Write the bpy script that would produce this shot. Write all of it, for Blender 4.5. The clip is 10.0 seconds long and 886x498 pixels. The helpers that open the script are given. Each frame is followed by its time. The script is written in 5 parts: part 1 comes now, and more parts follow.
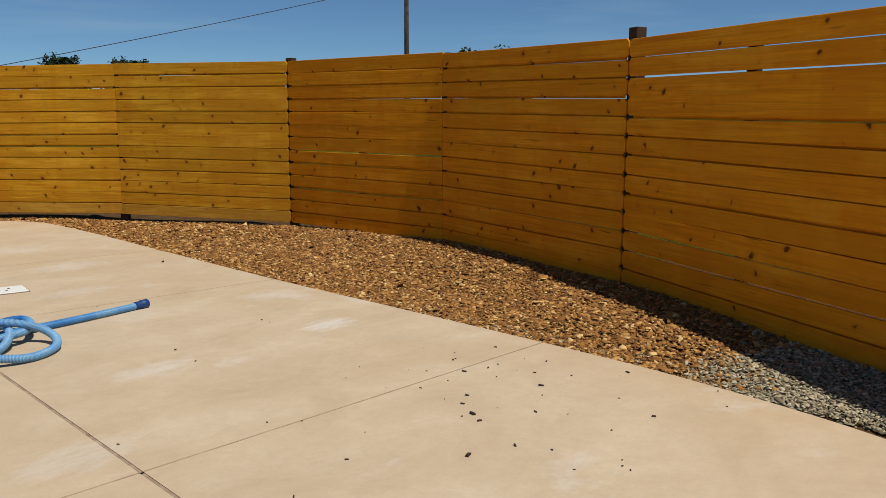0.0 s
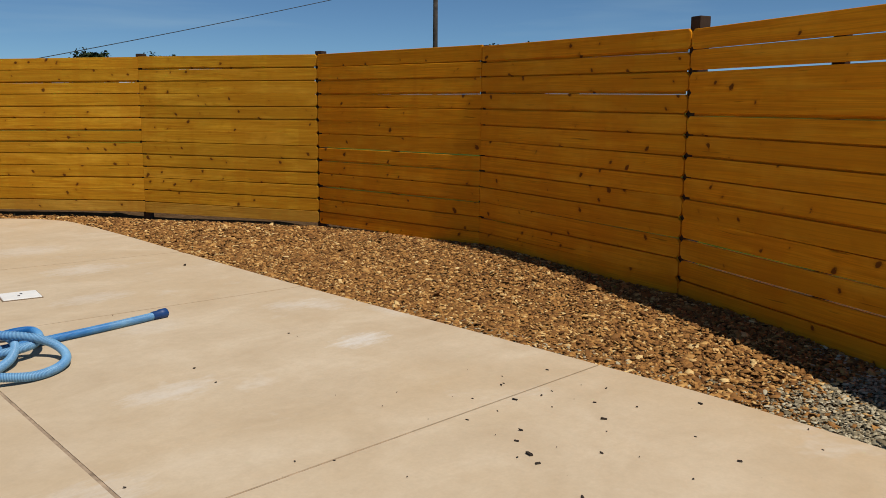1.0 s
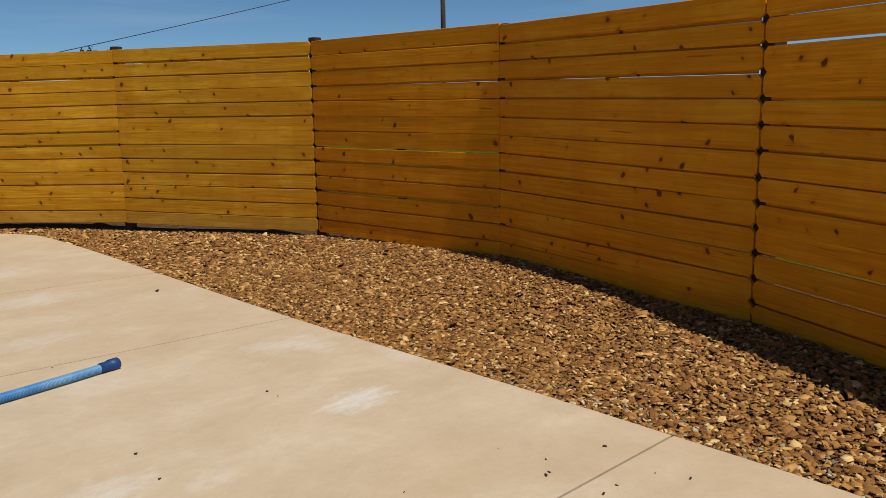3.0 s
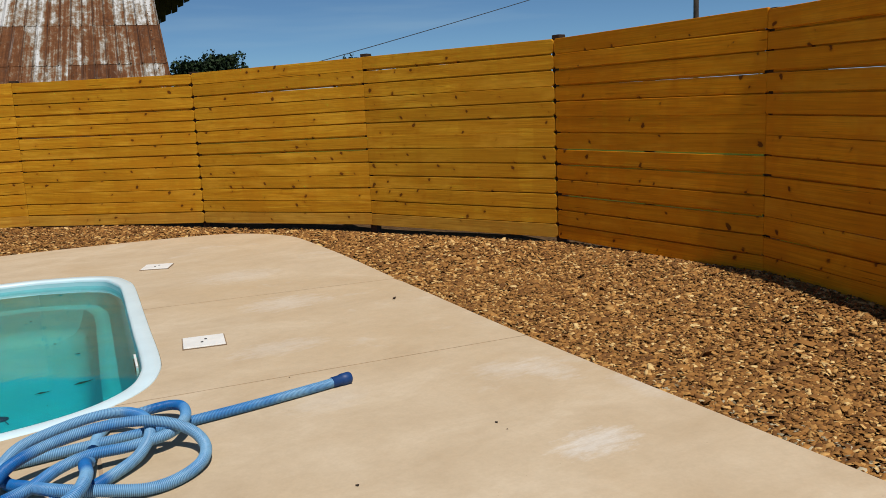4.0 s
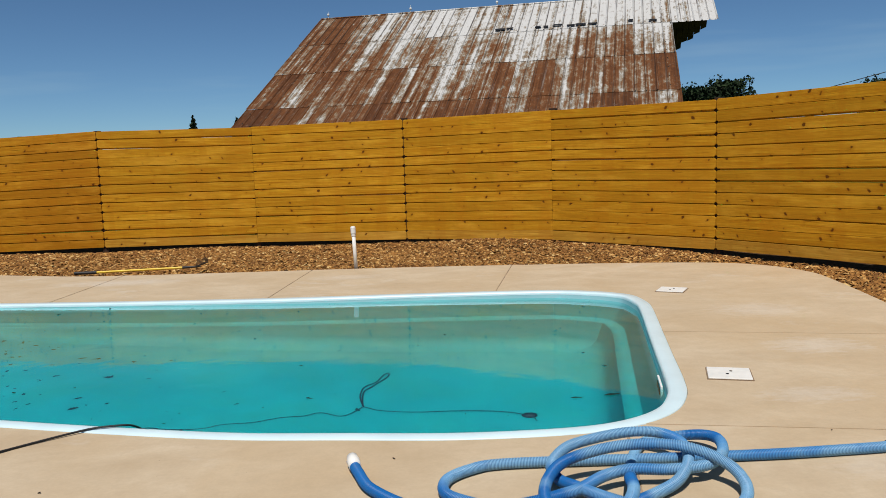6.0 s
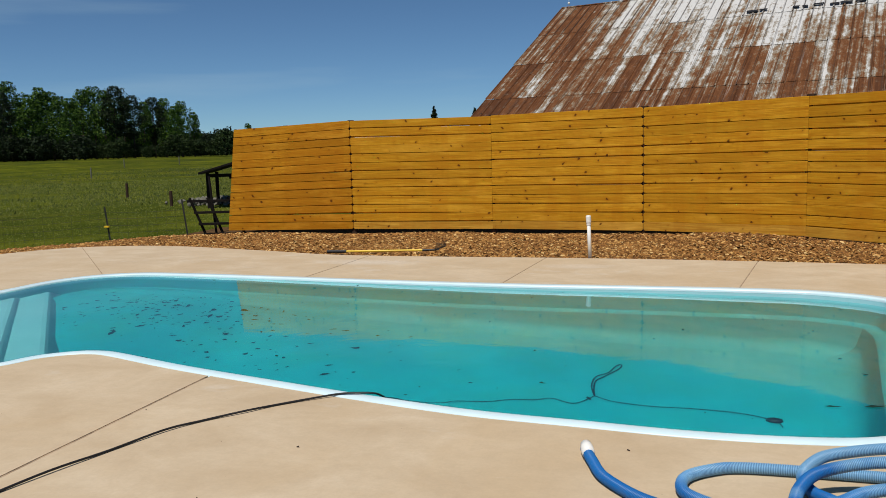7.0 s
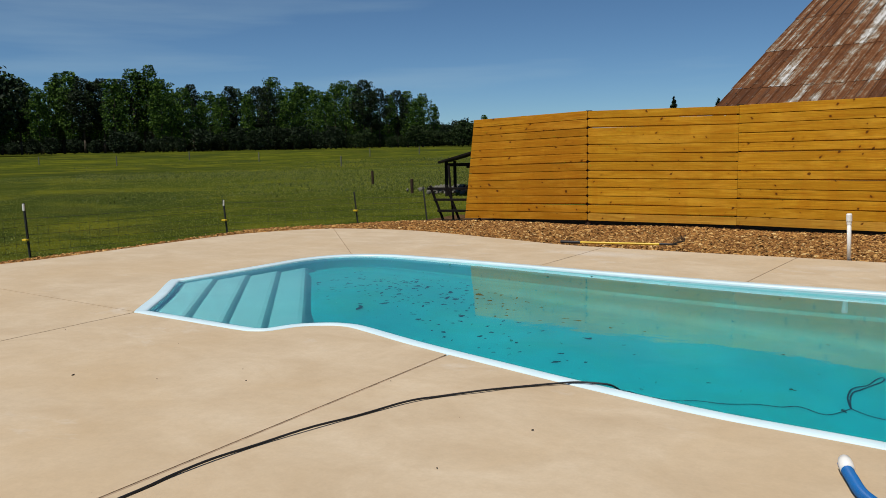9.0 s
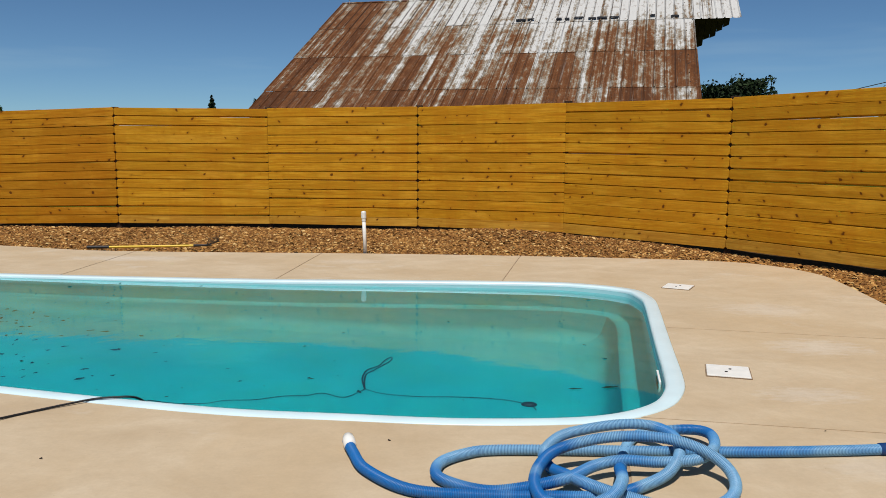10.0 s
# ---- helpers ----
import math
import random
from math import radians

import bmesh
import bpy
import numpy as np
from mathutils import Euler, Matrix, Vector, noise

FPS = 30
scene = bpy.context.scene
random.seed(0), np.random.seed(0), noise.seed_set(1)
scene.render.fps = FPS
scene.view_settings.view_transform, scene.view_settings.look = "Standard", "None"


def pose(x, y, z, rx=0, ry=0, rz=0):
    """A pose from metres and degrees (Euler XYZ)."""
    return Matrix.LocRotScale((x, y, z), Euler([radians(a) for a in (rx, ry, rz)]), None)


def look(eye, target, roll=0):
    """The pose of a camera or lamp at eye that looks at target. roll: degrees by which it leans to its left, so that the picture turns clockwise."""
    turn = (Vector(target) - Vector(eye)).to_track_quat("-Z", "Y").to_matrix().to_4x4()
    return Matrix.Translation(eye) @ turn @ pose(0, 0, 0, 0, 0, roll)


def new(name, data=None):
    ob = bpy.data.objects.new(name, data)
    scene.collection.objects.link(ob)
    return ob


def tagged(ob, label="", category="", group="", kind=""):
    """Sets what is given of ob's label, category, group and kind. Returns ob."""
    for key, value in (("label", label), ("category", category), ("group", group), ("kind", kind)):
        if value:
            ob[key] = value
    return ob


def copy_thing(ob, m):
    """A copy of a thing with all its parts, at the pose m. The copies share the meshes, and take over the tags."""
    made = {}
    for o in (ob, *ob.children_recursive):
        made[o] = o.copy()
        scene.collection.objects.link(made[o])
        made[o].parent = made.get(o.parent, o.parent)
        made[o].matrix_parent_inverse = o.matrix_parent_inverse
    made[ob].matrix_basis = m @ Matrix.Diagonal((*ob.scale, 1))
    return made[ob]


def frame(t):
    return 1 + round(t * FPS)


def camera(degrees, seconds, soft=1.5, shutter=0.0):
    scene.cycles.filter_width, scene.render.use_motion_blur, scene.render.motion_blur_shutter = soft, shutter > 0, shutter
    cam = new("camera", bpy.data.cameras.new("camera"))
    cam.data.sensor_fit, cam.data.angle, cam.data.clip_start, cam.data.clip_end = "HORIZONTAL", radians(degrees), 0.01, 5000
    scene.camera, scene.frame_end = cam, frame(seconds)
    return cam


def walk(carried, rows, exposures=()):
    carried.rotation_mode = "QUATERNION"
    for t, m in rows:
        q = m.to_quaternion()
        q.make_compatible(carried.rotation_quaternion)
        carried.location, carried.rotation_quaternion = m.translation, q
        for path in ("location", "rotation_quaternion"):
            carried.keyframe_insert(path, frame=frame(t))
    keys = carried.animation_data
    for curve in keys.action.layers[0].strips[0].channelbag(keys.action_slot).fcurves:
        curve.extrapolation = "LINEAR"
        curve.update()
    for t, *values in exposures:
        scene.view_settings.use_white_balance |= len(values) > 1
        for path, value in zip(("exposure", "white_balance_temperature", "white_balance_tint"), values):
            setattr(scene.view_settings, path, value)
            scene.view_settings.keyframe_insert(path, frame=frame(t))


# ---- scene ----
cam = camera(56.60, 10.0, soft=0.8)

PATH = [
    (0, (-1.217, -1.440, 1.298), (0.3722, -0.2681, 0.9787), 0.16),
    (0.5, (-1.069, -1.261, 1.295), (0.4922, -0.0539, 0.9706), 0.32),
    (1, (-0.909, -1.071, 1.294), (0.6426, 0.1474, 0.9672), 0.46),
    (1.5, (-0.688, -0.914, 1.282), (0.8523, 0.3173, 0.9474), 0.28),
    (2, (-0.443, -0.742, 1.288), (1.0947, 0.4924, 0.9526), 0.04),
    (2.2, (-0.361, -0.677, 1.292), (1.1703, 0.5638, 0.9512), -0.24),
    (3.3, (0.039, -0.291, 1.317), (1.5589, 0.9596, 0.9615), -1.56),
    (3.5, (0.120, -0.232, 1.326), (1.5765, 1.0934, 0.9739), -2.06),
    (4, (0.203, -0.113, 1.340), (1.3055, 1.5204, 1.0009), -2.73),
    (4.5, (0.153, -0.048, 1.342), (0.9951, 1.7368, 1.0187), -2.66),
    (5, (0.099, -0.004, 1.346), (0.7251, 1.8759, 1.0734), -1.97),
    (5.5, (0.024, 0.034, 1.356), (0.3550, 1.9921, 1.1196), -1.91),
    (5.7, (-0.011, 0.036, 1.356), (0.2030, 2.0107, 1.1213), -1.95),
    (6.8, (-0.085, 0.046, 1.337), (-0.5129, 1.9850, 1.0991), -1.64),
    (7, (-0.096, 0.031, 1.333), (-0.6138, 1.9479, 1.0938), -1.61),
    (7.5, (-0.120, 0.021, 1.324), (-0.8386, 1.8715, 1.0836), -1.59),
    (8, (-0.144, 0.015, 1.316), (-1.0717, 1.7709, 1.0748), -1.58),
    (8.5, (-0.157, -0.005, 1.317), (-1.2048, 1.6814, 1.0750), -1.34),
    (9, (-0.150, -0.001, 1.313), (-1.1744, 1.6989, 1.0669), -1.10),
    (9.5, (-0.095, -0.014, 1.335), (-0.7326, 1.8645, 1.0822), -0.32),
    (10, (0.000, 0.000, 1.347), (0.0000, 1.9833, 1.0884), 0.23),
]
walk(cam, [(t, look(eye, target, roll)) for t, eye, target, roll in PATH])

# ---- light ----
SUN_EL, SUN_AZ = radians(63), radians(-171)   # azimuth from +y towards +x
world = bpy.data.worlds.new("world")
scene.world = world
world.use_nodes = True
wn, wl = world.node_tree.nodes, world.node_tree.links
wn.clear()
w_out, w_bg, w_sky = wn.new("ShaderNodeOutputWorld"), wn.new("ShaderNodeBackground"), wn.new("ShaderNodeTexSky")
w_sky.sky_type, w_sky.sun_disc = "NISHITA", False
w_sky.sun_elevation, w_sky.sun_rotation = SUN_EL, SUN_AZ
w_sky.air_density, w_sky.dust_density, w_sky.ozone_density = 0.8, 0.6, 4.0
w_sky.altitude = 2500
w_bg.inputs["Strength"].default_value = 0.074
# thin high cloud streaks
w_co, w_map, w_noise, w_ramp, w_mix = (wn.new("ShaderNodeTexCoord"), wn.new("ShaderNodeMapping"), wn.new("ShaderNodeTexNoise"),
                                       wn.new("ShaderNodeValToRGB"), wn.new("ShaderNodeMixRGB"))
w_map.inputs["Scale"].default_value = (2.0, 2.0, 22.0)
w_noise.inputs["Scale"].default_value, w_noise.inputs["Detail"].default_value = 1.3, 5.0
w_ramp.color_ramp.elements[0].position, w_ramp.color_ramp.elements[1].position = 0.53, 0.78
w_ramp.color_ramp.elements[1].color = (0.22, 0.22, 0.22, 1)
w_mix.inputs["Color2"].default_value = (7.0, 7.6, 8.2, 1)
wl.new(w_co.outputs["Generated"], w_map.inputs["Vector"])
wl.new(w_map.outputs["Vector"], w_noise.inputs["Vector"])
wl.new(w_noise.outputs["Fac"], w_ramp.inputs["Fac"])
wl.new(w_ramp.outputs["Color"], w_mix.inputs["Fac"])
wl.new(w_sky.outputs["Color"], w_mix.inputs["Color1"])
w_tint = wn.new("ShaderNodeMixRGB")
w_tint.blend_type, w_tint.inputs["Fac"].default_value = "MULTIPLY", 1.0
w_tint.inputs["Color2"].default_value = (0.76, 0.95, 1.0, 1)
wl.new(w_mix.outputs["Color"], w_tint.inputs["Color1"])
wl.new(w_tint.outputs["Color"], w_bg.inputs["Color"])
wl.new(w_bg.outputs["Background"], w_out.inputs["Surface"])

sun = new("sun", bpy.data.lights.new("sun", "SUN"))
sun.data.energy, sun.data.angle, sun.data.color = 4.0, radians(0.53), (1.0, 0.95, 0.87)
SUN_DIR = Vector((math.sin(SUN_AZ) * math.cos(SUN_EL), math.cos(SUN_AZ) * math.cos(SUN_EL), math.sin(SUN_EL)))
sun.matrix_world = look(SUN_DIR * 60, (0, 0, 0))


# ---- materials ----
class Mat:
    """A small wrapper round a node material."""

    def __init__(self, name, rough=0.6, metal=0.0, spec=0.5):
        self.m = bpy.data.materials.new(name)
        self.m.use_nodes = True
        self.n, self.l = self.m.node_tree.nodes, self.m.node_tree.links
        self.p = self.n["Principled BSDF"]
        self.set(self.p, "Roughness", rough)
        self.set(self.p, "Metallic", metal)
        self.set(self.p, "Specular IOR Level", spec)

    def set(self, node, socket, value):
        if hasattr(value, "is_output"):
            self.l.new(value, node.inputs[socket])
        elif isinstance(value, tuple) and len(value) == 3 and node.inputs[socket].type == "RGBA":
            node.inputs[socket].default_value = (*value, 1)
        else:
            node.inputs[socket].default_value = value

    def coord(self, kind="Object", scale=(1, 1, 1), shift=None):
        if kind == "World":
            out = self.n.new("ShaderNodeNewGeometry").outputs["Position"]
        else:
            out = self.n.new("ShaderNodeTexCoord").outputs[kind]
        mp = self.n.new("ShaderNodeMapping")
        mp.inputs["Scale"].default_value = scale
        self.l.new(out, mp.inputs["Vector"])
        if shift is not None:
            self.l.new(shift, mp.inputs["Location"])
        return mp.outputs["Vector"]

    def rnd(self, span=40.0):
        """An offset that differs from object to object."""
        info = self.n.new("ShaderNodeObjectInfo").outputs["Random"]
        return info, self.math("MULTIPLY", info, span)

    def island(self):
        return self.n.new("ShaderNodeNewGeometry").outputs["Random Per Island"]

    def math(self, op, a, b=0.0, clamp=False):
        nd = self.n.new("ShaderNodeMath")
        nd.operation, nd.use_clamp = op, clamp
        for i, v in enumerate((a, b)):
            if hasattr(v, "is_output"):
                self.l.new(v, nd.inputs[i])
            else:
                nd.inputs[i].default_value = v
        return nd.outputs[0]

    def noise(self, vec, scale, detail=4.0, rough=0.55, distort=0.0):
        nd = self.n.new("ShaderNodeTexNoise")
        nd.inputs["Scale"].default_value, nd.inputs["Detail"].default_value = scale, detail
        nd.inputs["Roughness"].default_value, nd.inputs["Distortion"].default_value = rough, distort
        self.l.new(vec, nd.inputs["Vector"])
        return nd.outputs["Fac"]

    def voronoi(self, vec, scale, feature="F1", out="Distance", randomness=1.0):
        nd = self.n.new("ShaderNodeTexVoronoi")
        nd.feature = feature
        nd.inputs["Scale"].default_value, nd.inputs["Randomness"].default_value = scale, randomness
        self.l.new(vec, nd.inputs["Vector"])
        return nd.outputs[out]

    def ramp(self, fac, *stops):
        nd = self.n.new("ShaderNodeValToRGB")
        el = nd.color_ramp.elements
        while len(el) < len(stops):
            el.new(0.5)
        for e, (pos, col) in zip(el, stops):
            e.position = pos
            e.color = (*col, 1) if isinstance(col, tuple) else (col, col, col, 1)
        self.l.new(fac, nd.inputs["Fac"])
        return nd.outputs["Color"]

    def mix(self, fac, a, b, mode="MIX"):
        nd = self.n.new("ShaderNodeMixRGB")
        nd.blend_type = mode
        for s, v in (("Fac", fac), ("Color1", a), ("Color2", b)):
            self.set(nd, s, v)
        return nd.outputs["Color"]

    def bump(self, height, strength=0.3, distance=0.01):
        nd = self.n.new("ShaderNodeBump")
        nd.inputs["Strength"].default_value, nd.inputs["Distance"].default_value = strength, distance
        self.l.new(height, nd.inputs["Height"])
        self.l.new(nd.outputs["Normal"], self.p.inputs["Normal"])
        return self

    def color(self, value):
        self.set(self.p, "Base Color", value)
        return self


def plain(name, color, rough=0.6, metal=0.0, vary=0.15, scale=8.0, bump=0.0, spec=0.4):
    m = Mat(name, rough, metal, spec)
    v = m.coord("Object")
    n = m.noise(v, scale, 5)
    dark = tuple(c * (1 - vary) for c in color)
    light = tuple(min(1, c * (1 + vary)) for c in color)
    m.color(m.ramp(n, (0.3, dark), (0.7, light)))
    if bump:
        m.bump(m.noise(v, scale * 6, 3), bump, 0.005)
    return m.m


# pale worn patches on the deck: place, half widths, strength
DECK_STAINS = [(2.41, 2.13, 0.26, 0.16, 0.7), (2.88, 2.95, 0.16, 0.26, 0.4), (2.70, 3.1, 0.2, 0.2, 0.3), (1.2, 2.2, 0.35, 0.15, 0.35), (1.8, 3.3, 0.3, 0.2, 0.2), (0.36, 1.46, 0.35, 0.2, 0.3), (3.05, 2.45, 0.12, 0.3, 0.3), (2.6, 6.6, 0.5, 0.35, 0.3), (2.5, 5.35, 0.45, 0.3, 0.35), (2.0, 4.3, 0.4, 0.2, 0.3), (-3.6, 9.4, 1.0, 0.3, 0.4), (-1.0, 9.2, 0.6, 0.25, 0.25)]


def concrete_material():
    m = Mat("tan_concrete", 0.75, spec=0.3)
    v = m.coord("World")
    big = m.noise(v, 0.55, 4, 0.6, 0.6)
    mid = m.noise(m.coord("World", (1.0, 1.35, 1)), 1.7, 6, 0.62, 0.5)
    fine = m.noise(v, 60, 3)
    c = m.ramp(mid, (0.28, (0.50, 0.38, 0.245)), (0.55, (0.575, 0.455, 0.31)), (0.8, (0.66, 0.545, 0.395)))
    c = m.mix(m.ramp(big, (0.42, 0.0), (0.72, 0.65)), c, (0.53, 0.385, 0.225))
    white = m.noise(m.coord("World", (1.2, 1.7, 1)), 0.9, 5, 0.7, 0.3)
    c = m.mix(m.ramp(white, (0.60, 0.0), (0.76, 0.6)), c, (0.68, 0.63, 0.55))
    sep = m.n.new("ShaderNodeSeparateXYZ")
    m.l.new(v, sep.inputs[0])
    rag = m.noise(m.coord("World", (1, 3, 1)), 7, 5, 0.75)
    for sx, sy, rx, ry, amount in DECK_STAINS:
        ex = m.math("DIVIDE", m.math("SUBTRACT", sep.outputs[0], sx), rx)
        ey = m.math("DIVIDE", m.math("SUBTRACT", sep.outputs[1], sy), ry)
        q = m.math("ADD", m.math("MULTIPLY", ex, ex), m.math("MULTIPLY", ey, ey))
        q = m.math("ADD", q, m.math("MULTIPLY", rag, 2.6))
        c = m.mix(m.ramp(m.math("MULTIPLY", q, 0.5), (0.62, amount), (1.0, 0.0)), c, (0.70, 0.66, 0.60))
    c = m.mix(m.ramp(m.noise(v, 14, 4, 0.7), (0.3, 0.14), (0.6, 0.0)), c, (0.30, 0.22, 0.14))
    spots = m.voronoi(v, 9.0)
    c = m.mix(m.ramp(spots, (0.0, 0.7), (0.035, 0.0)), c, (0.22, 0.16, 0.10))
    c = m.mix(m.ramp(fine, (0.3, 0.1), (0.7, 0.0)), c, (0.28, 0.22, 0.16))
    m.color(c)
    return m.bump(m.math("ADD", m.math("MULTIPLY", mid, 0.5), m.math("MULTIPLY", fine, 0.25)), 0.18, 0.006).m


def board_material(name, light, mid_c, dark):
    """Oil-stained pine: soft long grain, scattered knots, blotchy stain, tone that changes from board to board."""
    m = Mat(name, 0.65, spec=0.08)
    r, off = m.rnd(60.0)
    comb = m.n.new("ShaderNodeCombineXYZ")
    m.l.new(off, comb.inputs[0]), m.l.new(off, comb.inputs[1]), m.l.new(off, comb.inputs[2])
    obj = m.coord("Object", (1, 1, 1), comb.outputs[0])
    sep = m.n.new("ShaderNodeSeparateXYZ")
    m.l.new(obj, sep.inputs[0])
    flat = m.n.new("ShaderNodeCombineXYZ")
    # knots are cut at a slant, one way or the other from board to board
    slant = m.math("MULTIPLY", sep.outputs["Z"], m.math("SUBTRACT", m.math("MULTIPLY", m.math("GREATER_THAN", r, 0.5), 2.0), 1.0))
    m.l.new(m.math("MULTIPLY", m.math("ADD", sep.outputs["X"], slant), 1.0), flat.inputs[0])
    m.l.new(m.math("MULTIPLY", m.math("SUBTRACT", sep.outputs["X"], slant), 0.68), flat.inputs[1])
    wob = m.noise(m.coord("Object", (1, 1, 1.6), comb.outputs[0]), 15, 3, 0.6)
    vor = m.n.new("ShaderNodeTexVoronoi")
    vor.voronoi_dimensions = "2D"
    vor.inputs["Scale"].default_value = 5.4
    m.l.new(flat.outputs[0], vor.inputs["Vector"])
    pick = m.n.new("ShaderNodeSeparateColor")
    m.l.new(vor.outputs["Color"], pick.inputs[0])
    kd = m.math("ADD", vor.outputs["Distance"], m.math("MULTIPLY", m.math("SUBTRACT", wob, 0.5), 0.40))
    # only some of the cells hold a knot, of differing size
    kd = m.math("SUBTRACT", kd, m.math("MULTIPLY", m.math("SUBTRACT", pick.outputs[0], 0.80), 0.46))
    warp = m.ramp(kd, (0.0, 1.0), (0.35, 0.0))
    g1 = m.noise(m.coord("Object", (0.55, 4, 13), comb.outputs[0]), 1.6, 5, 0.6, 1.4)
    g1 = m.math("ADD", g1, m.math("MULTIPLY", warp, 0.14))
    g2 = m.noise(m.coord("Object", (1.2, 25, 80), comb.outputs[0]), 1.5, 3, 0.55, 0.5)
    c = m.ramp(g1, (0.24, light), (0.5, mid_c), (0.82, dark))
    c = m.mix(m.ramp(g2, (0.38, 0.35), (0.56, 0.0)), c, tuple(x * 0.7 for x in dark))
    blot = m.noise(m.coord("World", (1, 1, 0.8)), 1.6, 5, 0.7, 0.4)
    c = m.mix(m.ramp(blot, (0.34, 0.42), (0.54, 0.0)), c, tuple(x * 0.72 for x in mid_c))
    lap = m.noise(m.coord("World", (1, 1, 0.12)), 2.3, 3, 0.6)
    c = m.mix(m.ramp(lap, (0.44, 0.4), (0.50, 0.0)), c, tuple(x * y for x, y in zip(mid_c, (0.82, 0.68, 0.6))))
    crack = m.noise(m.coord("Object", (2.2, 8, 42), comb.outputs[0]), 1.0, 2, 0.5, 0.2)
    c = m.mix(m.ramp(crack, (0.70, 0.0), (0.76, 0.7)), c, tuple(x * 0.35 for x in dark))
    c = m.mix(m.math("MULTIPLY", m.math("MULTIPLY", r, r), 0.40), c, tuple(x * 0.6 for x in mid_c))
    pale = m.ramp(m.noise(m.coord("Object", (0.8, 1, 3), comb.outputs[0]), 1.4, 4, 0.65), (0.52, 0.0), (0.72, 0.40))
    c = m.mix(pale, c, tuple(min(0.9, x * 1.12 + 0.015) for x in light))
    c = m.mix(m.ramp(kd, (0.02, 0.45), (0.11, 0.0)), c, tuple(x * 0.62 for x in dark))
    c = m.mix(m.ramp(kd, (0.0, 0.85), (0.045, 0.0)), c, (0.095, 0.027, 0.005))
    m.color(c)
    return m.bump(m.math("ADD", g1, m.math("MULTIPLY", g2, 0.8)), 0.25, 0.004).m


def chips_material(name, stops):
    m = Mat(name, 0.85, spec=0.25)
    c = m.ramp(m.island(), *stops)
    n = m.noise(m.coord("World"), 45, 4)
    c = m.mix(m.ramp(n, (0.3, 0.4), (0.65, 0.0)), c, tuple(x * 0.45 for x in stops[len(stops) // 2][1]))
    m.color(c)
    return m.bump(n, 0.4, 0.004).m


def grass_material():
    m = Mat("pasture_grass", 1.0, spec=0.02)
    v = m.coord("World")
    a = m.noise(v, 0.05, 6, 0.65, 0.4)
    b = m.noise(m.coord("World", (1, 1, 1)), 0.6, 6, 0.7)
    c = m.ramp(b, (0.36, (0.046, 0.062, 0.005)), (0.52, (0.088, 0.104, 0.008)), (0.68, (0.155, 0.160, 0.016)))
    c = m.mix(m.ramp(a, (0.42, 0.0), (0.58, 0.8)), c, (0.036, 0.050, 0.010))
    c = m.mix(m.ramp(m.noise(v, 0.16, 5, 0.7, 0.6), (0.50, 0.0), (0.64, 0.7)), c, (0.170, 0.168, 0.012))
    c = m.mix(m.ramp(m.noise(m.coord("World", (1, 1, 1)), 0.33, 5, 0.7, 0.3), (0.54, 0.0), (0.70, 0.55)), c, (0.060, 0.052, 0.015))
    c = m.mix(m.ramp(m.noise(v, 7, 4, 0.7), (0.3, 0.5), (0.6, 0.0)), c, (0.03, 0.045, 0.004))
    m.color(c)
    return m.bump(m.noise(v, 12, 5, 0.7), 0.8, 0.08).m


def leaf_material(name, dark, mid_c, light):
    m = Mat(name, 0.7, spec=0.2)
    c = m.ramp(m.island(), (0.0, dark), (0.55, mid_c), (1.0, light))
    m.color(c)
    m.set(m.p, "Transmission Weight", 0.0)
    return m.m


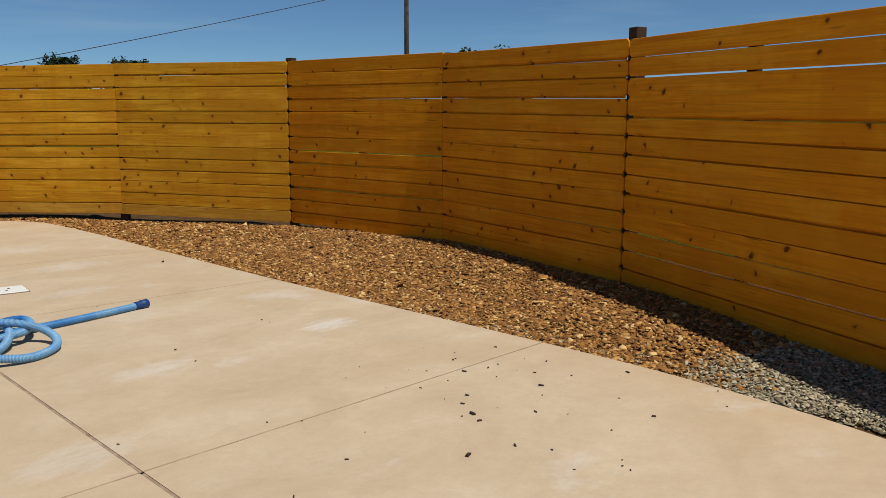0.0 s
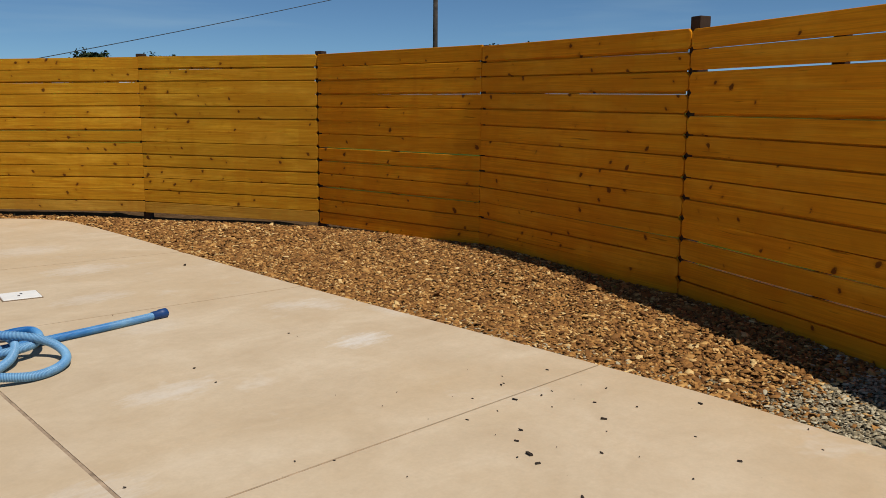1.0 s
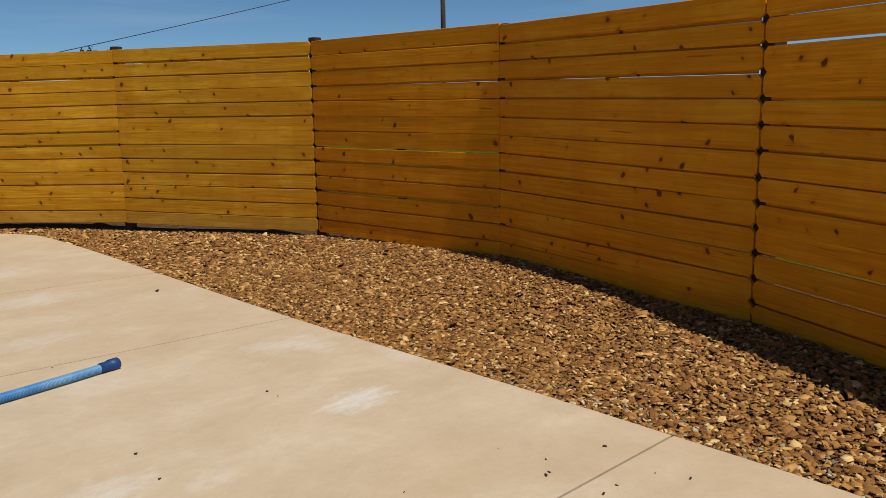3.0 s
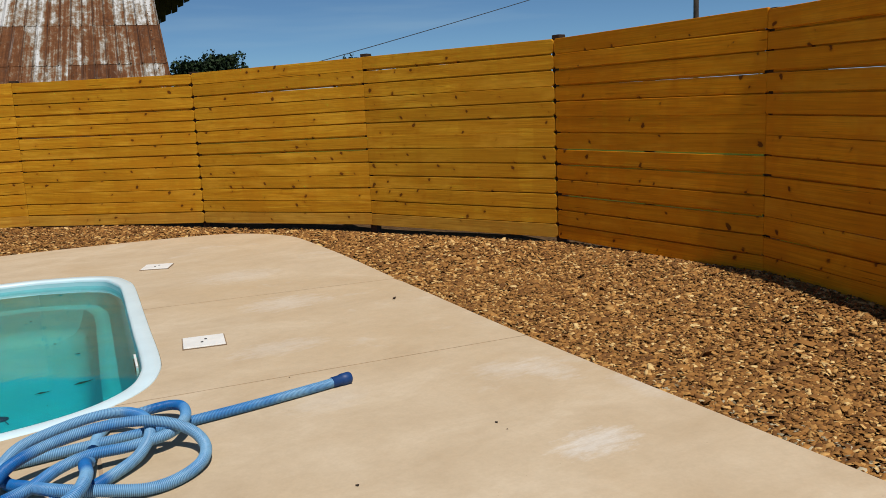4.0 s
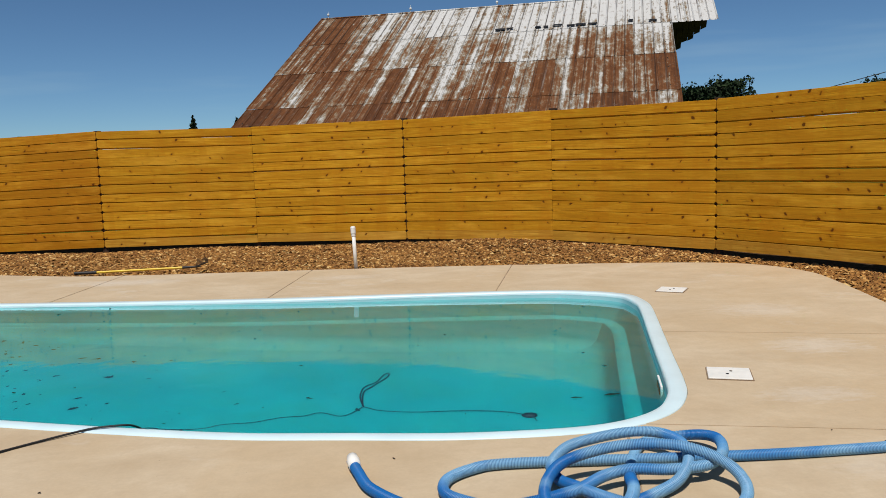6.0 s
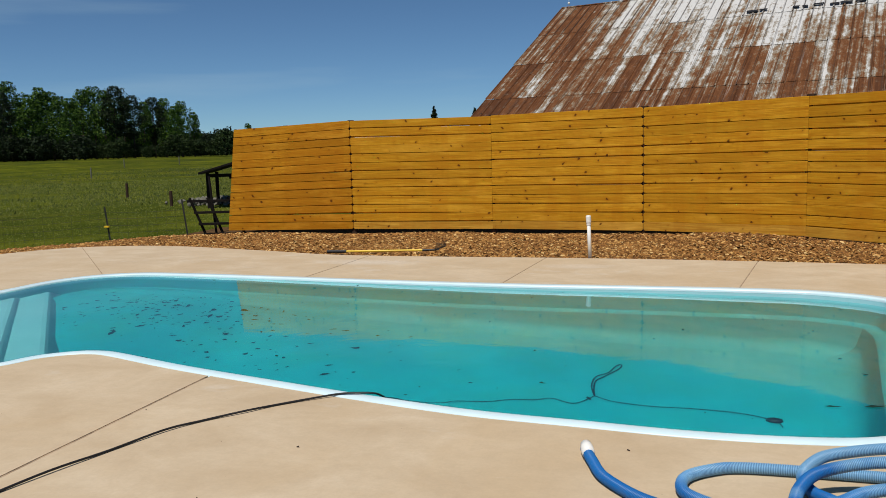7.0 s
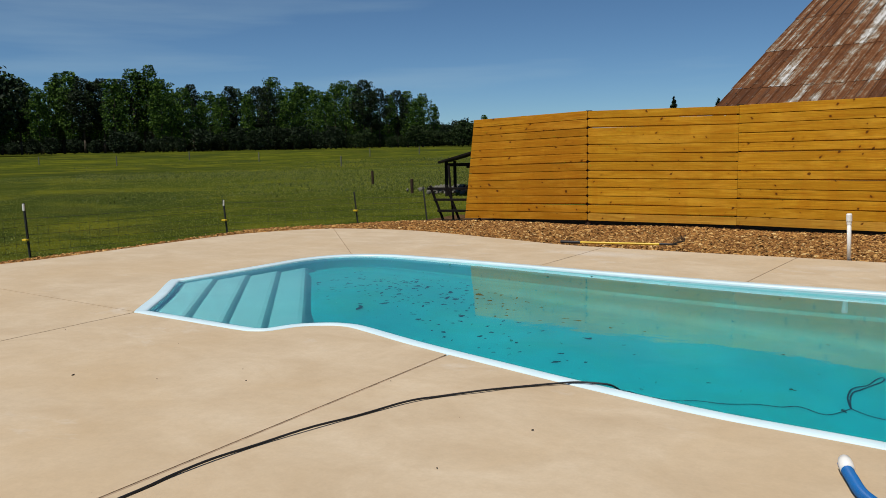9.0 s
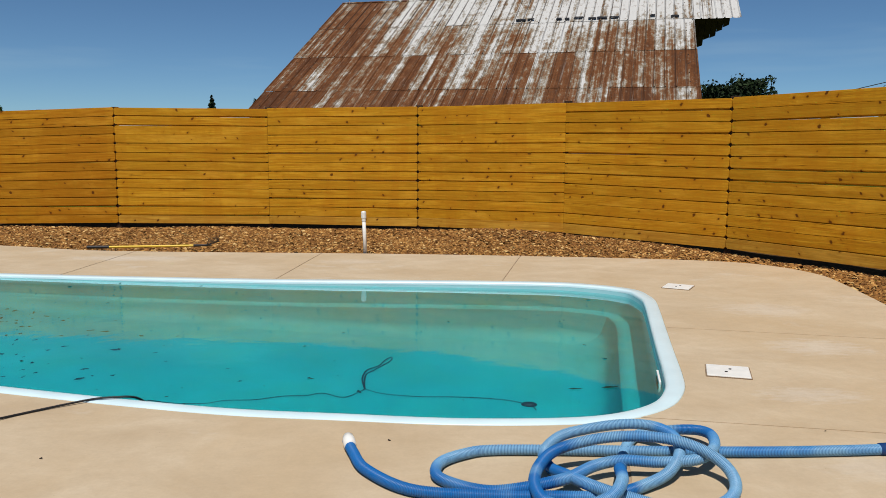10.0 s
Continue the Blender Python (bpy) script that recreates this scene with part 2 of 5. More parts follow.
def roof_material():
    """Galvanised sheet, part white oxide, part rust, streaked down the slope."""
    m = Mat("rusted_tin", 0.6, 0.1, spec=0.15)
    r, off = m.rnd(30.0)
    pos = m.n.new("ShaderNodeNewGeometry").outputs["Position"]
    dot = m.n.new("ShaderNodeVectorMath")
    dot.operation = "DOT_PRODUCT"
    dot.inputs[1].default_value = (0.969, -0.2466, 0)
    m.l.new(pos, dot.inputs[0])
    along = dot.outputs["Value"]
    sep = m.n.new("ShaderNodeSeparateXYZ")
    m.l.new(pos, sep.inputs[0])
    z = sep.outputs["Z"]

    def field(su, sz, scale, detail, rough=0.65):
        comb = m.n.new("ShaderNodeCombineXYZ")
        m.l.new(m.math("MULTIPLY", along, su), comb.inputs[0])
        m.l.new(m.math("MULTIPLY", z, sz), comb.inputs[1])
        return m.noise(comb.outputs[0], scale, detail, rough, 0.15)

    strips = m.math("MULTIPLY", m.math("ADD", along, 12.19), 3.318)      # one for each seam
    course = m.math("ADD", m.math("LESS_THAN", z, 5.43), m.math("ADD", m.math("LESS_THAN", z, 4.18), m.math("LESS_THAN", z, 2.91)))
    comb = m.n.new("ShaderNodeCombineXYZ")
    m.l.new(m.math("MULTIPLY", m.math("FLOOR", m.math("MULTIPLY", strips, 0.5)), 7.31), comb.inputs[0])
    m.l.new(m.math("MULTIPLY", course, 3.17), comb.inputs[1])
    sheet_tone = m.noise(comb.outputs[0], 1.0, 0)
    column = field(3.2, 0.10, 1.0, 3)
    streak = field(8.5, 0.5, 1.0, 6, 0.75)
    blot = field(2.4, 1.9, 1.6, 7, 0.78)
    dash = field(7.0, 7.0, 1.0, 4, 0.7)
    wide = field(0.22, 0.35, 1.0, 3)
    f = m.math("MULTIPLY", m.math("SUBTRACT", column, 0.5), 0.95)
    for tone, amount in ((sheet_tone, 0.46), (streak, 0.60), (blot, 0.72), (dash, 0.45), (wide, 0.6)):
        f = m.math("ADD", f, m.math("MULTIPLY", m.math("SUBTRACT", tone, 0.5), amount))
    # the lower courses have rusted most, the upper sheets away from the left gable least
    lower = m.ramp(m.math("MULTIPLY", course, 0.3333), (0.0, 0.55), (0.3, 0.525), (0.66, 0.635), (1.0, 0.68))
    f = m.math("ADD", f, lower)
    newer = m.math("MULTIPLY", m.math("MULTIPLY", m.math("SUBTRACT", z, 4.9), 1.2, True), m.math("MULTIPLY", m.math("ADD", along, 8.6), 0.3, True))
    f = m.math("SUBTRACT", f, m.math("MULTIPLY", newer, 0.20))
    f = m.math("ADD", f, m.math("MULTIPLY", m.math("MULTIPLY", m.math("SUBTRACT", -9.6, along), 0.5, True), 0.03))
    c = m.ramp(f, (0.40, (0.60, 0.59, 0.57)), (0.49, (0.33, 0.30, 0.255)), (0.56, (0.215, 0.155, 0.10)), (0.64, (0.150, 0.058, 0.021)), (0.85, (0.080, 0.030, 0.012)))
    c = m.mix(m.ramp(dash, (0.57, 0.0), (0.66, 0.55)), c, (0.20, 0.135, 0.090))
    c = m.mix(m.ramp(streak, (0.30, 0.5), (0.42, 0.0)), c, (0.42, 0.40, 0.37))
    # a broken darker line beside each seam
    near_seam = m.math("ABSOLUTE", m.math("SUBTRACT", m.math("FRACT", m.math("ADD", strips, 0.38)), 0.5))
    seam_dark = m.math("MULTIPLY", m.ramp(near_seam, (0.03, 0.8), (0.075, 0.0)), m.ramp(field(2, 1.2, 1.0, 4), (0.35, 0.2), (0.6, 1.0)))
    c = m.mix(seam_dark, c, (0.055, 0.034, 0.024))
    m.color(c)
    m.set(m.p, "Roughness", m.ramp(f, (0.5, 0.55), (0.7, 0.9)))
    m.set(m.p, "Metallic", m.ramp(f, (0.45, 0.15), (0.6, 0.0)))
    return m.bump(blot, 0.2, 0.01).m


def pool_material(name, rate, low=(0.33, 0.58, 0.63), high=(0.40, 0.65, 0.70)):
    """Aqua gelcoat with algae and a painted teal tint that deepens with depth."""
    m = Mat(name, 0.65, spec=0.2)
    v = m.coord("World")
    sep = m.n.new("ShaderNodeSeparateXYZ")
    m.l.new(m.n.new("ShaderNodeNewGeometry").outputs["Position"], sep.inputs[0])
    c = m.ramp(m.noise(v, 1.6, 5), (0.3, low), (0.7, high))
    # darker teal with depth, in place of the light the water absorbs
    depth_teal = m.math("MULTIPLY", m.math("SUBTRACT", -0.10, sep.outputs["Z"]), rate, True)
    c = m.mix(depth_teal, c, m.ramp(m.noise(v, 0.9, 5, 0.6), (0.3, (0.005, 0.265, 0.30)), (0.7, (0.013, 0.35, 0.365))))
    algae = m.ramp(m.noise(v, 1.3, 6, 0.7, 0.5), (0.46, 0.0), (0.70, 0.5))
    far_side = m.math("MULTIPLY", m.math("SUBTRACT", sep.outputs["Y"], 5.6), 0.45, True)   # greener towards the far side
    algae = m.math("ADD", m.math("MULTIPLY", algae, 0.6), m.math("MULTIPLY", m.math("MULTIPLY", far_side, m.noise(v, 2.2, 5, 0.65)), 0.55), True)
    c = m.mix(m.math("MULTIPLY", algae, depth_teal), c, (0.040, 0.26, 0.155))
    m.color(c)
    return m.m


def water_material():
    m = Mat("pool_water", 0.04, spec=0.2)
    m.set(m.p, "Base Color", (0.135, 0.60, 0.65))
    m.set(m.p, "Transmission Weight", 1.0)
    m.set(m.p, "IOR", 1.333)
    v = m.coord("World")
    return m.bump(m.noise(v, 3.2, 2, 0.4, 0.3), 0.055, 0.02).m


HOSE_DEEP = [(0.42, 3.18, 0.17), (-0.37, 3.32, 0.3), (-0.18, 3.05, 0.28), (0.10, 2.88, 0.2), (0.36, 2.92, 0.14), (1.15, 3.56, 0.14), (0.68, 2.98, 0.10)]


def hose_material():
    m = Mat("blue_hose_plastic", 0.38, spec=0.28)
    v = m.coord("World")
    n = m.noise(v, 3.4, 3, 0.5)
    c = m.ramp(n, (0.22, (0.010, 0.17, 0.52)), (0.37, (0.085, 0.285, 0.58)), (0.50, (0.21, 0.43, 0.64)))
    sep = m.n.new("ShaderNodeSeparateXYZ")
    m.l.new(v, sep.inputs[0])
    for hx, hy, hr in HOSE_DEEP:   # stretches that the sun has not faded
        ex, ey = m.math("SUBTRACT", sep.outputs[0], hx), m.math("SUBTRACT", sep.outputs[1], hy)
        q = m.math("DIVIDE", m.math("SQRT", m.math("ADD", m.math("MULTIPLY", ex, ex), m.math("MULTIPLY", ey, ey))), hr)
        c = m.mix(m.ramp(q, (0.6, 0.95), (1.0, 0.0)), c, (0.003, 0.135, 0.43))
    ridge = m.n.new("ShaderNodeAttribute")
    ridge.attribute_name = "ridge"       # dark blue painted into the grooves between the ribs, for their shade
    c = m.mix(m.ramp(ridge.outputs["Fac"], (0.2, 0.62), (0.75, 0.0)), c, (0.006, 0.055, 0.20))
    m.color(m.mix(m.ramp(m.noise(v, 30, 4), (0.3, 0.18), (0.6, 0.0)), c, (0.10, 0.14, 0.20)))
    return m.m


CONCRETE = concrete_material()
BOARD = board_material("honey_stained_pine", (0.77, 0.415, 0.030), (0.60, 0.280, 0.014), (0.41, 0.145, 0.006))
# redder, brighter copy of the stain that lifts the shaded bays 7 to 10
BOARD_SHADED = board_material("amber_pine_for_shade", (0.88, 0.40, 0.018), (0.80, 0.300, 0.009), (0.56, 0.165, 0.004))
BOARD_DARK = board_material("darker_stained_pine", (0.68, 0.335, 0.023), (0.52, 0.22, 0.011), (0.34, 0.115, 0.005))
BOARD_DUSTY = board_material("dusty_stained_pine", (0.71, 0.405, 0.055), (0.56, 0.285, 0.032), (0.38, 0.155, 0.014))   # splashed with grit from the bed
# bay 0 has a darker stain, the last four the copy brightened against shade
BAY_TONE = [BOARD_DARK] + [BOARD] * 6 + [BOARD_SHADED] * 4
POST = plain("weathered_post", (0.040, 0.020, 0.010), 0.9, vary=0.4, bump=0.3)
CHIPS = chips_material("brown_chips", [(0.0, (0.125, 0.050, 0.014)), (0.30, (0.235, 0.103, 0.026)), (0.72, (0.385, 0.182, 0.047)), (0.92, (0.62, 0.355, 0.115)), (1.0, (0.80, 0.58, 0.26))])
GREY_CHIPS = chips_material("grey_chips", [(0.0, (0.15, 0.118, 0.066)), (0.5, (0.36, 0.30, 0.19)), (1.0, (0.62, 0.54, 0.37))])
BED = plain("bed_soil", (0.095, 0.055, 0.027), 0.95, vary=0.5, scale=20, bump=0.5, spec=0.0)
GRASS = grass_material()
ROOF = roof_material()
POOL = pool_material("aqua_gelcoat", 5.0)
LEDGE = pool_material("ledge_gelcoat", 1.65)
COPING = plain("pale_gelcoat", (0.64, 0.80, 0.85), 0.3, vary=0.06, scale=3)
WATER = water_material()
STEP = pool_material("step_gelcoat", 1.05, (0.47, 0.49, 0.49), (0.55, 0.56, 0.55))
HOSE = hose_material()
HOSE_DARK = plain("navy_rubber", (0.006, 0.042, 0.16), 0.5, vary=0.2)
WHITE = plain("white_plastic", (0.78, 0.77, 0.73), 0.45, vary=0.06, scale=14)
BLACK = plain("black_rubber", (0.012, 0.012, 0.014), 0.55, vary=0.2)
TARRED = plain("tarred_wood", (0.012, 0.010, 0.009), 0.9, vary=0.5, scale=5, bump=0.3, spec=0.1)
OLD_WOOD = plain("old_barn_wood", (0.055, 0.042, 0.032), 0.9, vary=0.5, scale=5, bump=0.4)
BARK = plain("bark", (0.055, 0.042, 0.03), 0.95, vary=0.4, scale=6, bump=0.5)
STEEL = plain("dark_steel", (0.03, 0.032, 0.03), 0.6, 0.3, vary=0.3)
WIRE = plain("fence_wire", (0.035, 0.033, 0.028), 0.6, 0.5, vary=0.2)
YELLOW = plain("yellow_plastic", (0.75, 0.50, 0.03), 0.45, vary=0.1)
LEAF = leaf_material("leaf_green", (0.006, 0.020, 0.002), (0.032, 0.080, 0.007), (0.115, 0.205, 0.018))
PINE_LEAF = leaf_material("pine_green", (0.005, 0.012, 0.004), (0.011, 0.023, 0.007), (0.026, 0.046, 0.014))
SHRUB_LEAF = leaf_material("shrub_green", (0.006, 0.017, 0.003), (0.016, 0.034, 0.006), (0.036, 0.058, 0.012))
BLADE = leaf_material("grass_blade", (0.050, 0.070, 0.006), (0.085, 0.105, 0.009), (0.14, 0.15, 0.022))
DEBRIS = plain("dark_bark", (0.035, 0.024, 0.016), 0.9, vary=0.5, scale=30)
DEAD_LEAF = plain("sunken_leaf", (0.012, 0.034, 0.026), 1.0, vary=0.5, scale=20, spec=0.05)
ROCK = plain("pale_rubble", (0.13, 0.125, 0.10), 0.9, vary=0.35, scale=6, bump=0.4)
WEED = leaf_material("weed_green", (0.030, 0.046, 0.006), (0.060, 0.078, 0.011), (0.125, 0.130, 0.026))
RIM = plain("dirty_joint", (0.24, 0.17, 0.11), 0.9, vary=0.3)

JOINT = plain("joint_sand", (0.34, 0.25, 0.17), 0.95, vary=0.35, scale=14, bump=0.3, spec=0.1)


# ---- mesh helpers ----
def thing(name, label, category, group="", at=(0, 0, 0), kind=""):
    ob = new(name)
    ob.location = at
    bpy.context.view_layer.update()
    return tagged(ob, label, category, group, kind)


def mesh_of(name, bm, material, smooth=False):
    me = bpy.data.meshes.new(name)
    bm.to_mesh(me)
    bm.free()
    me.materials.append(material)
    if smooth:
        me.polygons.foreach_set("use_smooth", [True] * len(me.polygons))
    return me


def part(name, bm, material, parent, label="", smooth=False, m=None):
    """One mesh object under a thing or a part; bm may also be a finished mesh."""
    me = bm if isinstance(bm, bpy.types.Mesh) else mesh_of(name, bm, material, smooth)
    ob = new(name, me)
    if parent is not None:
        ob.parent = parent
    if m is not None:
        ob.matrix_basis = m
    return tagged(ob, label)


def box(bm, size, m=None, bevel=0.0):
    made = bmesh.ops.create_cube(bm, size=1.0, matrix=(m or Matrix()) @ Matrix.Diagonal((*size, 1)))
    if bevel:
        edges = list({e for v in made["verts"] for e in v.link_edges})
        bmesh.ops.bevel(bm, geom=edges, offset=bevel, segments=2, affect="EDGES", profile=0.6)
    return bm


def rod(bm, a, b, r0, r1=None, sides=10):
    """A tapered round bar from a to b."""
    a, b = Vector(a), Vector(b)
    d = b - a
    m = Matrix.Translation((a + b) / 2) @ d.to_track_quat("Z", "Y").to_matrix().to_4x4()
    bmesh.ops.create_cone(bm, cap_ends=True, segments=sides, radius1=r0, radius2=r1 if r1 is not None else r0, depth=d.length, matrix=m)
    return bm


def spline(points, steps=8, closed=False):
    """Catmull-Rom points through control points of any dimension."""
    p = [np.array(q, float) for q in points]
    n, out = len(p), []
    for i in range(n if closed else n - 1):
        if closed:
            a, b, c, d = p[i - 1], p[i], p[(i + 1) % n], p[(i + 2) % n]
        else:
            a, b, c, d = p[max(i - 1, 0)], p[i], p[i + 1], p[min(i + 2, n - 1)]
        for k in range(steps):
            t = k / steps
            out.append(0.5 * (2 * b + (c - a) * t + (2 * a - 5 * b + 4 * c - d) * t * t + (3 * b - a - 3 * c + d) * t ** 3))
    if not closed:
        out.append(p[-1])
    return out


def even(points, step):
    """The same line with points at even steps."""
    p = np.array(points, float)
    s = np.concatenate([[0], np.cumsum(np.linalg.norm(np.diff(p, axis=0), axis=1))])
    u = np.linspace(0, s[-1], max(2, int(s[-1] / step) + 1))
    return np.stack([np.interp(u, s, p[:, k]) for k in range(p.shape[1])], 1)


def tube_mesh(name, points, radius, material, sides=10):
    """A tube round a line; radius is a number or one for each point."""
    p = np.array(points, float)
    n = len(p)
    r = np.full(n, radius) if np.isscalar(radius) else np.array(radius)
    tan = np.gradient(p, axis=0)
    tan /= np.linalg.norm(tan, axis=1)[:, None] + 1e-9
    up = np.array([0, 0, 1.0])
    side = np.cross(tan, up)
    bad = np.linalg.norm(side, axis=1) < 0.05
    side[bad] = (1, 0, 0)
    side /= np.linalg.norm(side, axis=1)[:, None]
    nor = np.cross(side, tan)
    ang = np.arange(sides) * 2 * math.pi / sides
    v = (p[:, None] + r[:, None, None] * (np.cos(ang)[None, :, None] * side[:, None] + np.sin(ang)[None, :, None] * nor[:, None])).reshape(-1, 3)
    faces = [(i * sides + j, i * sides + (j + 1) % sides, (i + 1) * sides + (j + 1) % sides, (i + 1) * sides + j) for i in range(n - 1) for j in range(sides)]
    faces += [tuple(range(sides))[::-1], tuple((n - 1) * sides + j for j in range(sides))]
    me = bpy.data.meshes.new(name)
    me.from_pydata(v.tolist(), [], faces)
    me.materials.append(material)
    me.polygons.foreach_set("use_smooth", [True] * len(me.polygons))
    return me


def fill_loops(loops, z=0.0):
    """A bmesh face set that fills closed plan loops, the first one outside, any others holes."""
    bm = bmesh.new()
    for loop in loops:
        vs = [bm.verts.new((q[0], q[1], z)) for q in loop]
        for a, b in zip(vs, vs[1:] + vs[:1]):
            bm.edges.new((a, b))
    bmesh.ops.triangle_fill(bm, use_beauty=True, use_dissolve=False, edges=bm.edges[:], normal=(0, 0, 1))
    return bm


def thicken(bm, depth):
    """Extrude flat faces downwards into a slab."""
    made = bmesh.ops.extrude_face_region(bm, geom=bm.faces[:])
    bmesh.ops.translate(bm, vec=(0, 0, -depth), verts=[g for g in made["geom"] if isinstance(g, bmesh.types.BMVert)])
    bmesh.ops.recalc_face_normals(bm, faces=bm.faces[:])
    return bm


def inward(loop, d):
    """A closed plan loop (counter-clockwise) moved inwards by d."""
    p = np.array(loop, float)
    t = np.roll(p, -2, 0) - np.roll(p, 2, 0)
    t /= np.linalg.norm(t, axis=1)[:, None]
    return p + d * np.stack([-t[:, 1], t[:, 0]], 1)


def inside(poly, x, y):
    """Which of the points x, y lie inside the plan loop."""
    p = np.array(poly)
    res = np.zeros(len(x), bool)
    for (x0, y0), (x1, y1) in zip(p, np.roll(p, -1, 0)):
        hit = ((y0 > y) != (y1 > y)) & (x < (x1 - x0) * (y - y0) / (y1 - y0 + 1e-12) + x0)
        res ^= hit
    return res


def scatter_mesh(name, base_v, base_f, place, rot, size, material, jitter=0.0, seed=3):
    """Many small pieces joined into one mesh: each is the base shape turned by rot (n,3,3), scaled by size (n,3)."""
    rng = np.random.default_rng(seed)
    bv = np.array(base_v, float)
    n, k = len(place), len(bv)
    v = bv[None] * size[:, None]
    if jitter:
        v = v * (1 + jitter * rng.uniform(-1, 1, (n, k, 1)))
    v = np.einsum("nij,nkj->nki", rot, v) + place[:, None]
    f = np.array(base_f)
    faces = (f[None] + (np.arange(n) * k)[:, None, None]).reshape(-1, f.shape[1])
    me = bpy.data.meshes.new(name)
    me.vertices.add(n * k)
    me.vertices.foreach_set("co", v.ravel().astype(np.float32))
    m = len(faces)
    me.loops.add(m * f.shape[1])
    me.loops.foreach_set("vertex_index", faces.ravel().astype(np.int32))
    me.polygons.add(m)
    me.polygons.foreach_set("loop_start", (np.arange(m) * f.shape[1]).astype(np.int32))
    me.update(calc_edges=True)
    me.validate()
    me.materials.append(material)
    return me


def turns(n, seed, tilt=0.5, spin=math.pi):
    """Random rotation matrices: headings up to spin radians either way, leaning by up to about tilt radians."""
    rng = np.random.default_rng(seed)
    a, b, c = rng.uniform(-spin, spin, n), rng.normal(0, tilt, n), rng.normal(0, tilt, n)
    ca, sa, cb, sb, cc, sc = np.cos(a), np.sin(a), np.cos(b), np.sin(b), np.cos(c), np.sin(c)
    o, z = np.ones(n), np.zeros(n)
    rz = np.stack([np.stack([ca, -sa, z], 1), np.stack([sa, ca, z], 1), np.stack([z, z, o], 1)], 1)
    rx = np.stack([np.stack([o, z, z], 1), np.stack([z, cb, -sb], 1), np.stack([z, sb, cb], 1)], 1)
    ry = np.stack([np.stack([cc, z, sc], 1), np.stack([z, o, z], 1), np.stack([-sc, z, cc], 1)], 1)
    return rz @ rx @ ry


# ---- plan ----
POOL_PTS = [(0.58, 3.81), (0.91, 3.89), (1.17, 4.08), (1.32, 4.35), (1.40, 4.65), (1.51, 5.24), (1.62, 5.82), (1.81, 6.83), (1.83, 7.15), (1.79, 7.43), (1.64, 7.61),
            (1.43, 7.74), (1.10, 7.86), (0.40, 7.92), (-0.50, 7.95), (-1.61, 7.97), (-3.02, 8.09), (-4.41, 8.25), (-5.34, 8.33), (-5.79, 8.35), (-6.09, 8.31), (-6.38, 8.17),
            (-6.61, 7.92), (-6.74, 7.57), (-6.78, 7.08), (-6.84, 6.29), (-6.89, 5.86), (-6.88, 5.70), (-6.34, 5.07), (-5.87, 4.47), (-5.76, 4.42), (-5.16, 4.37), (-4.53, 4.32),
            (-4.38, 4.34), (-4.29, 4.41), (-4.20, 4.60), (-4.05, 4.72), (-3.92, 4.76), (-3.75, 4.73), (-3.12, 4.50), (-2.39, 4.28), (-1.69, 4.08), (-1.07, 3.93), (-0.50, 3.86),
            (0.05, 3.80)]
POOL_LOOP = even(spline(POOL_PTS, 10, True) + [np.array(POOL_PTS[0])], 0.06)[:-1]
DECK_PTS = [(1.2, -2.7), (1.95, -1.75), (2.43, -1.0), (2.72, 0.0), (2.86, 0.85), (3.0, 1.9), (3.2, 3.5), (3.5, 5.4), (3.73, 6.8), (3.88, 7.96), (3.89, 8.4), (3.72, 8.88),
            (3.33, 9.26), (2.5, 9.5), (0.93, 9.72), (-0.9, 9.88), (-4.0, 10.02), (-5.5, 10.45), (-7.2, 10.93), (-8.25, 10.9), (-8.93, 10.62), (-9.35, 10.1),
            (-9.68, 9.3), (-9.76, 8.0), (-9.8, 6.4), (-9.95, 5.4), (-10.3, 3.4), (-10.8, 0.0), (-11.2, -6.0), (-5.0, -6.4), (0.0, -6.2), (0.3, -4.4)]
DECK_LOOP = even(spline(DECK_PTS, 8, True) + [np.array(DECK_PTS[0])], 0.12)[:-1]
# joints of the deck, from the pool to its outer edge, counter-clockwise
JOINTS = [((1.05, 3.80), (3.2, 3.5)), ((1.64, 5.94), (3.5, 5.5)), ((0.57, 7.95), (0.93, 9.75)), ((-1.66, 8.06), (-1.47, 9.92)), ((-3.87, 8.25), (-3.77, 10.02)),
          ((-6.5, 8.27), (-8.75, 10.75)), ((-5.86, 4.46), (-10.05, 4.8)), ((-5.8, 4.43), (-5.95, -6.3)), ((-2.76, 4.41), (-3.1, -6.3)), ((0.86, 3.85), (-0.78, -6.2))]
JOINTS = [(tuple(min(POOL_LOOP, key=lambda q: math.hypot(q[0] - a[0], q[1] - a[1]))), b) for a, b in JOINTS]   # each one meets the rim
# the last bay lies out of view, added for the shadow it casts
FENCE = [(-7.66, 13.27), (-5.26, 13.27), (-2.82, 13.32), (-0.40, 12.91), (1.735, 11.82), (3.51, 10.15), (4.76, 8.06), (5.51, 5.76), (5.29, 3.37), (4.44, 1.08), (3.16, -0.97), (1.65, -2.88)]
FENCE_Z = [(-0.01, 1.785), (0.01, 1.878), (0.005, 1.868), (0.013, 1.887), (0.05, 1.91), (0.04, 1.894), (0.044, 1.93), (0.037, 1.925), (0.055, 1.90), (0.048, 1.855), (0.04, 1.83), (0.03, 1.83)]
CENTRE = np.array((-2.6, 6.2))


def water_z(x):
    """The shell has settled a little out of level: more dry wall shows at the deep end."""
    return -0.034 - 0.006 * (x + 2.5)


def pool_depth(x):
    """The floor: shallow by the steps, deepest towards the short wall."""
    s, e = np.clip((x + 4.6) / 5.5, 0, 1), np.clip((-3.7 - x) / 1.4, 0, 1)
    return -1.02 - 0.5 * s * s * (3 - 2 * s) + 0.40 * e * e * (3 - 2 * e)


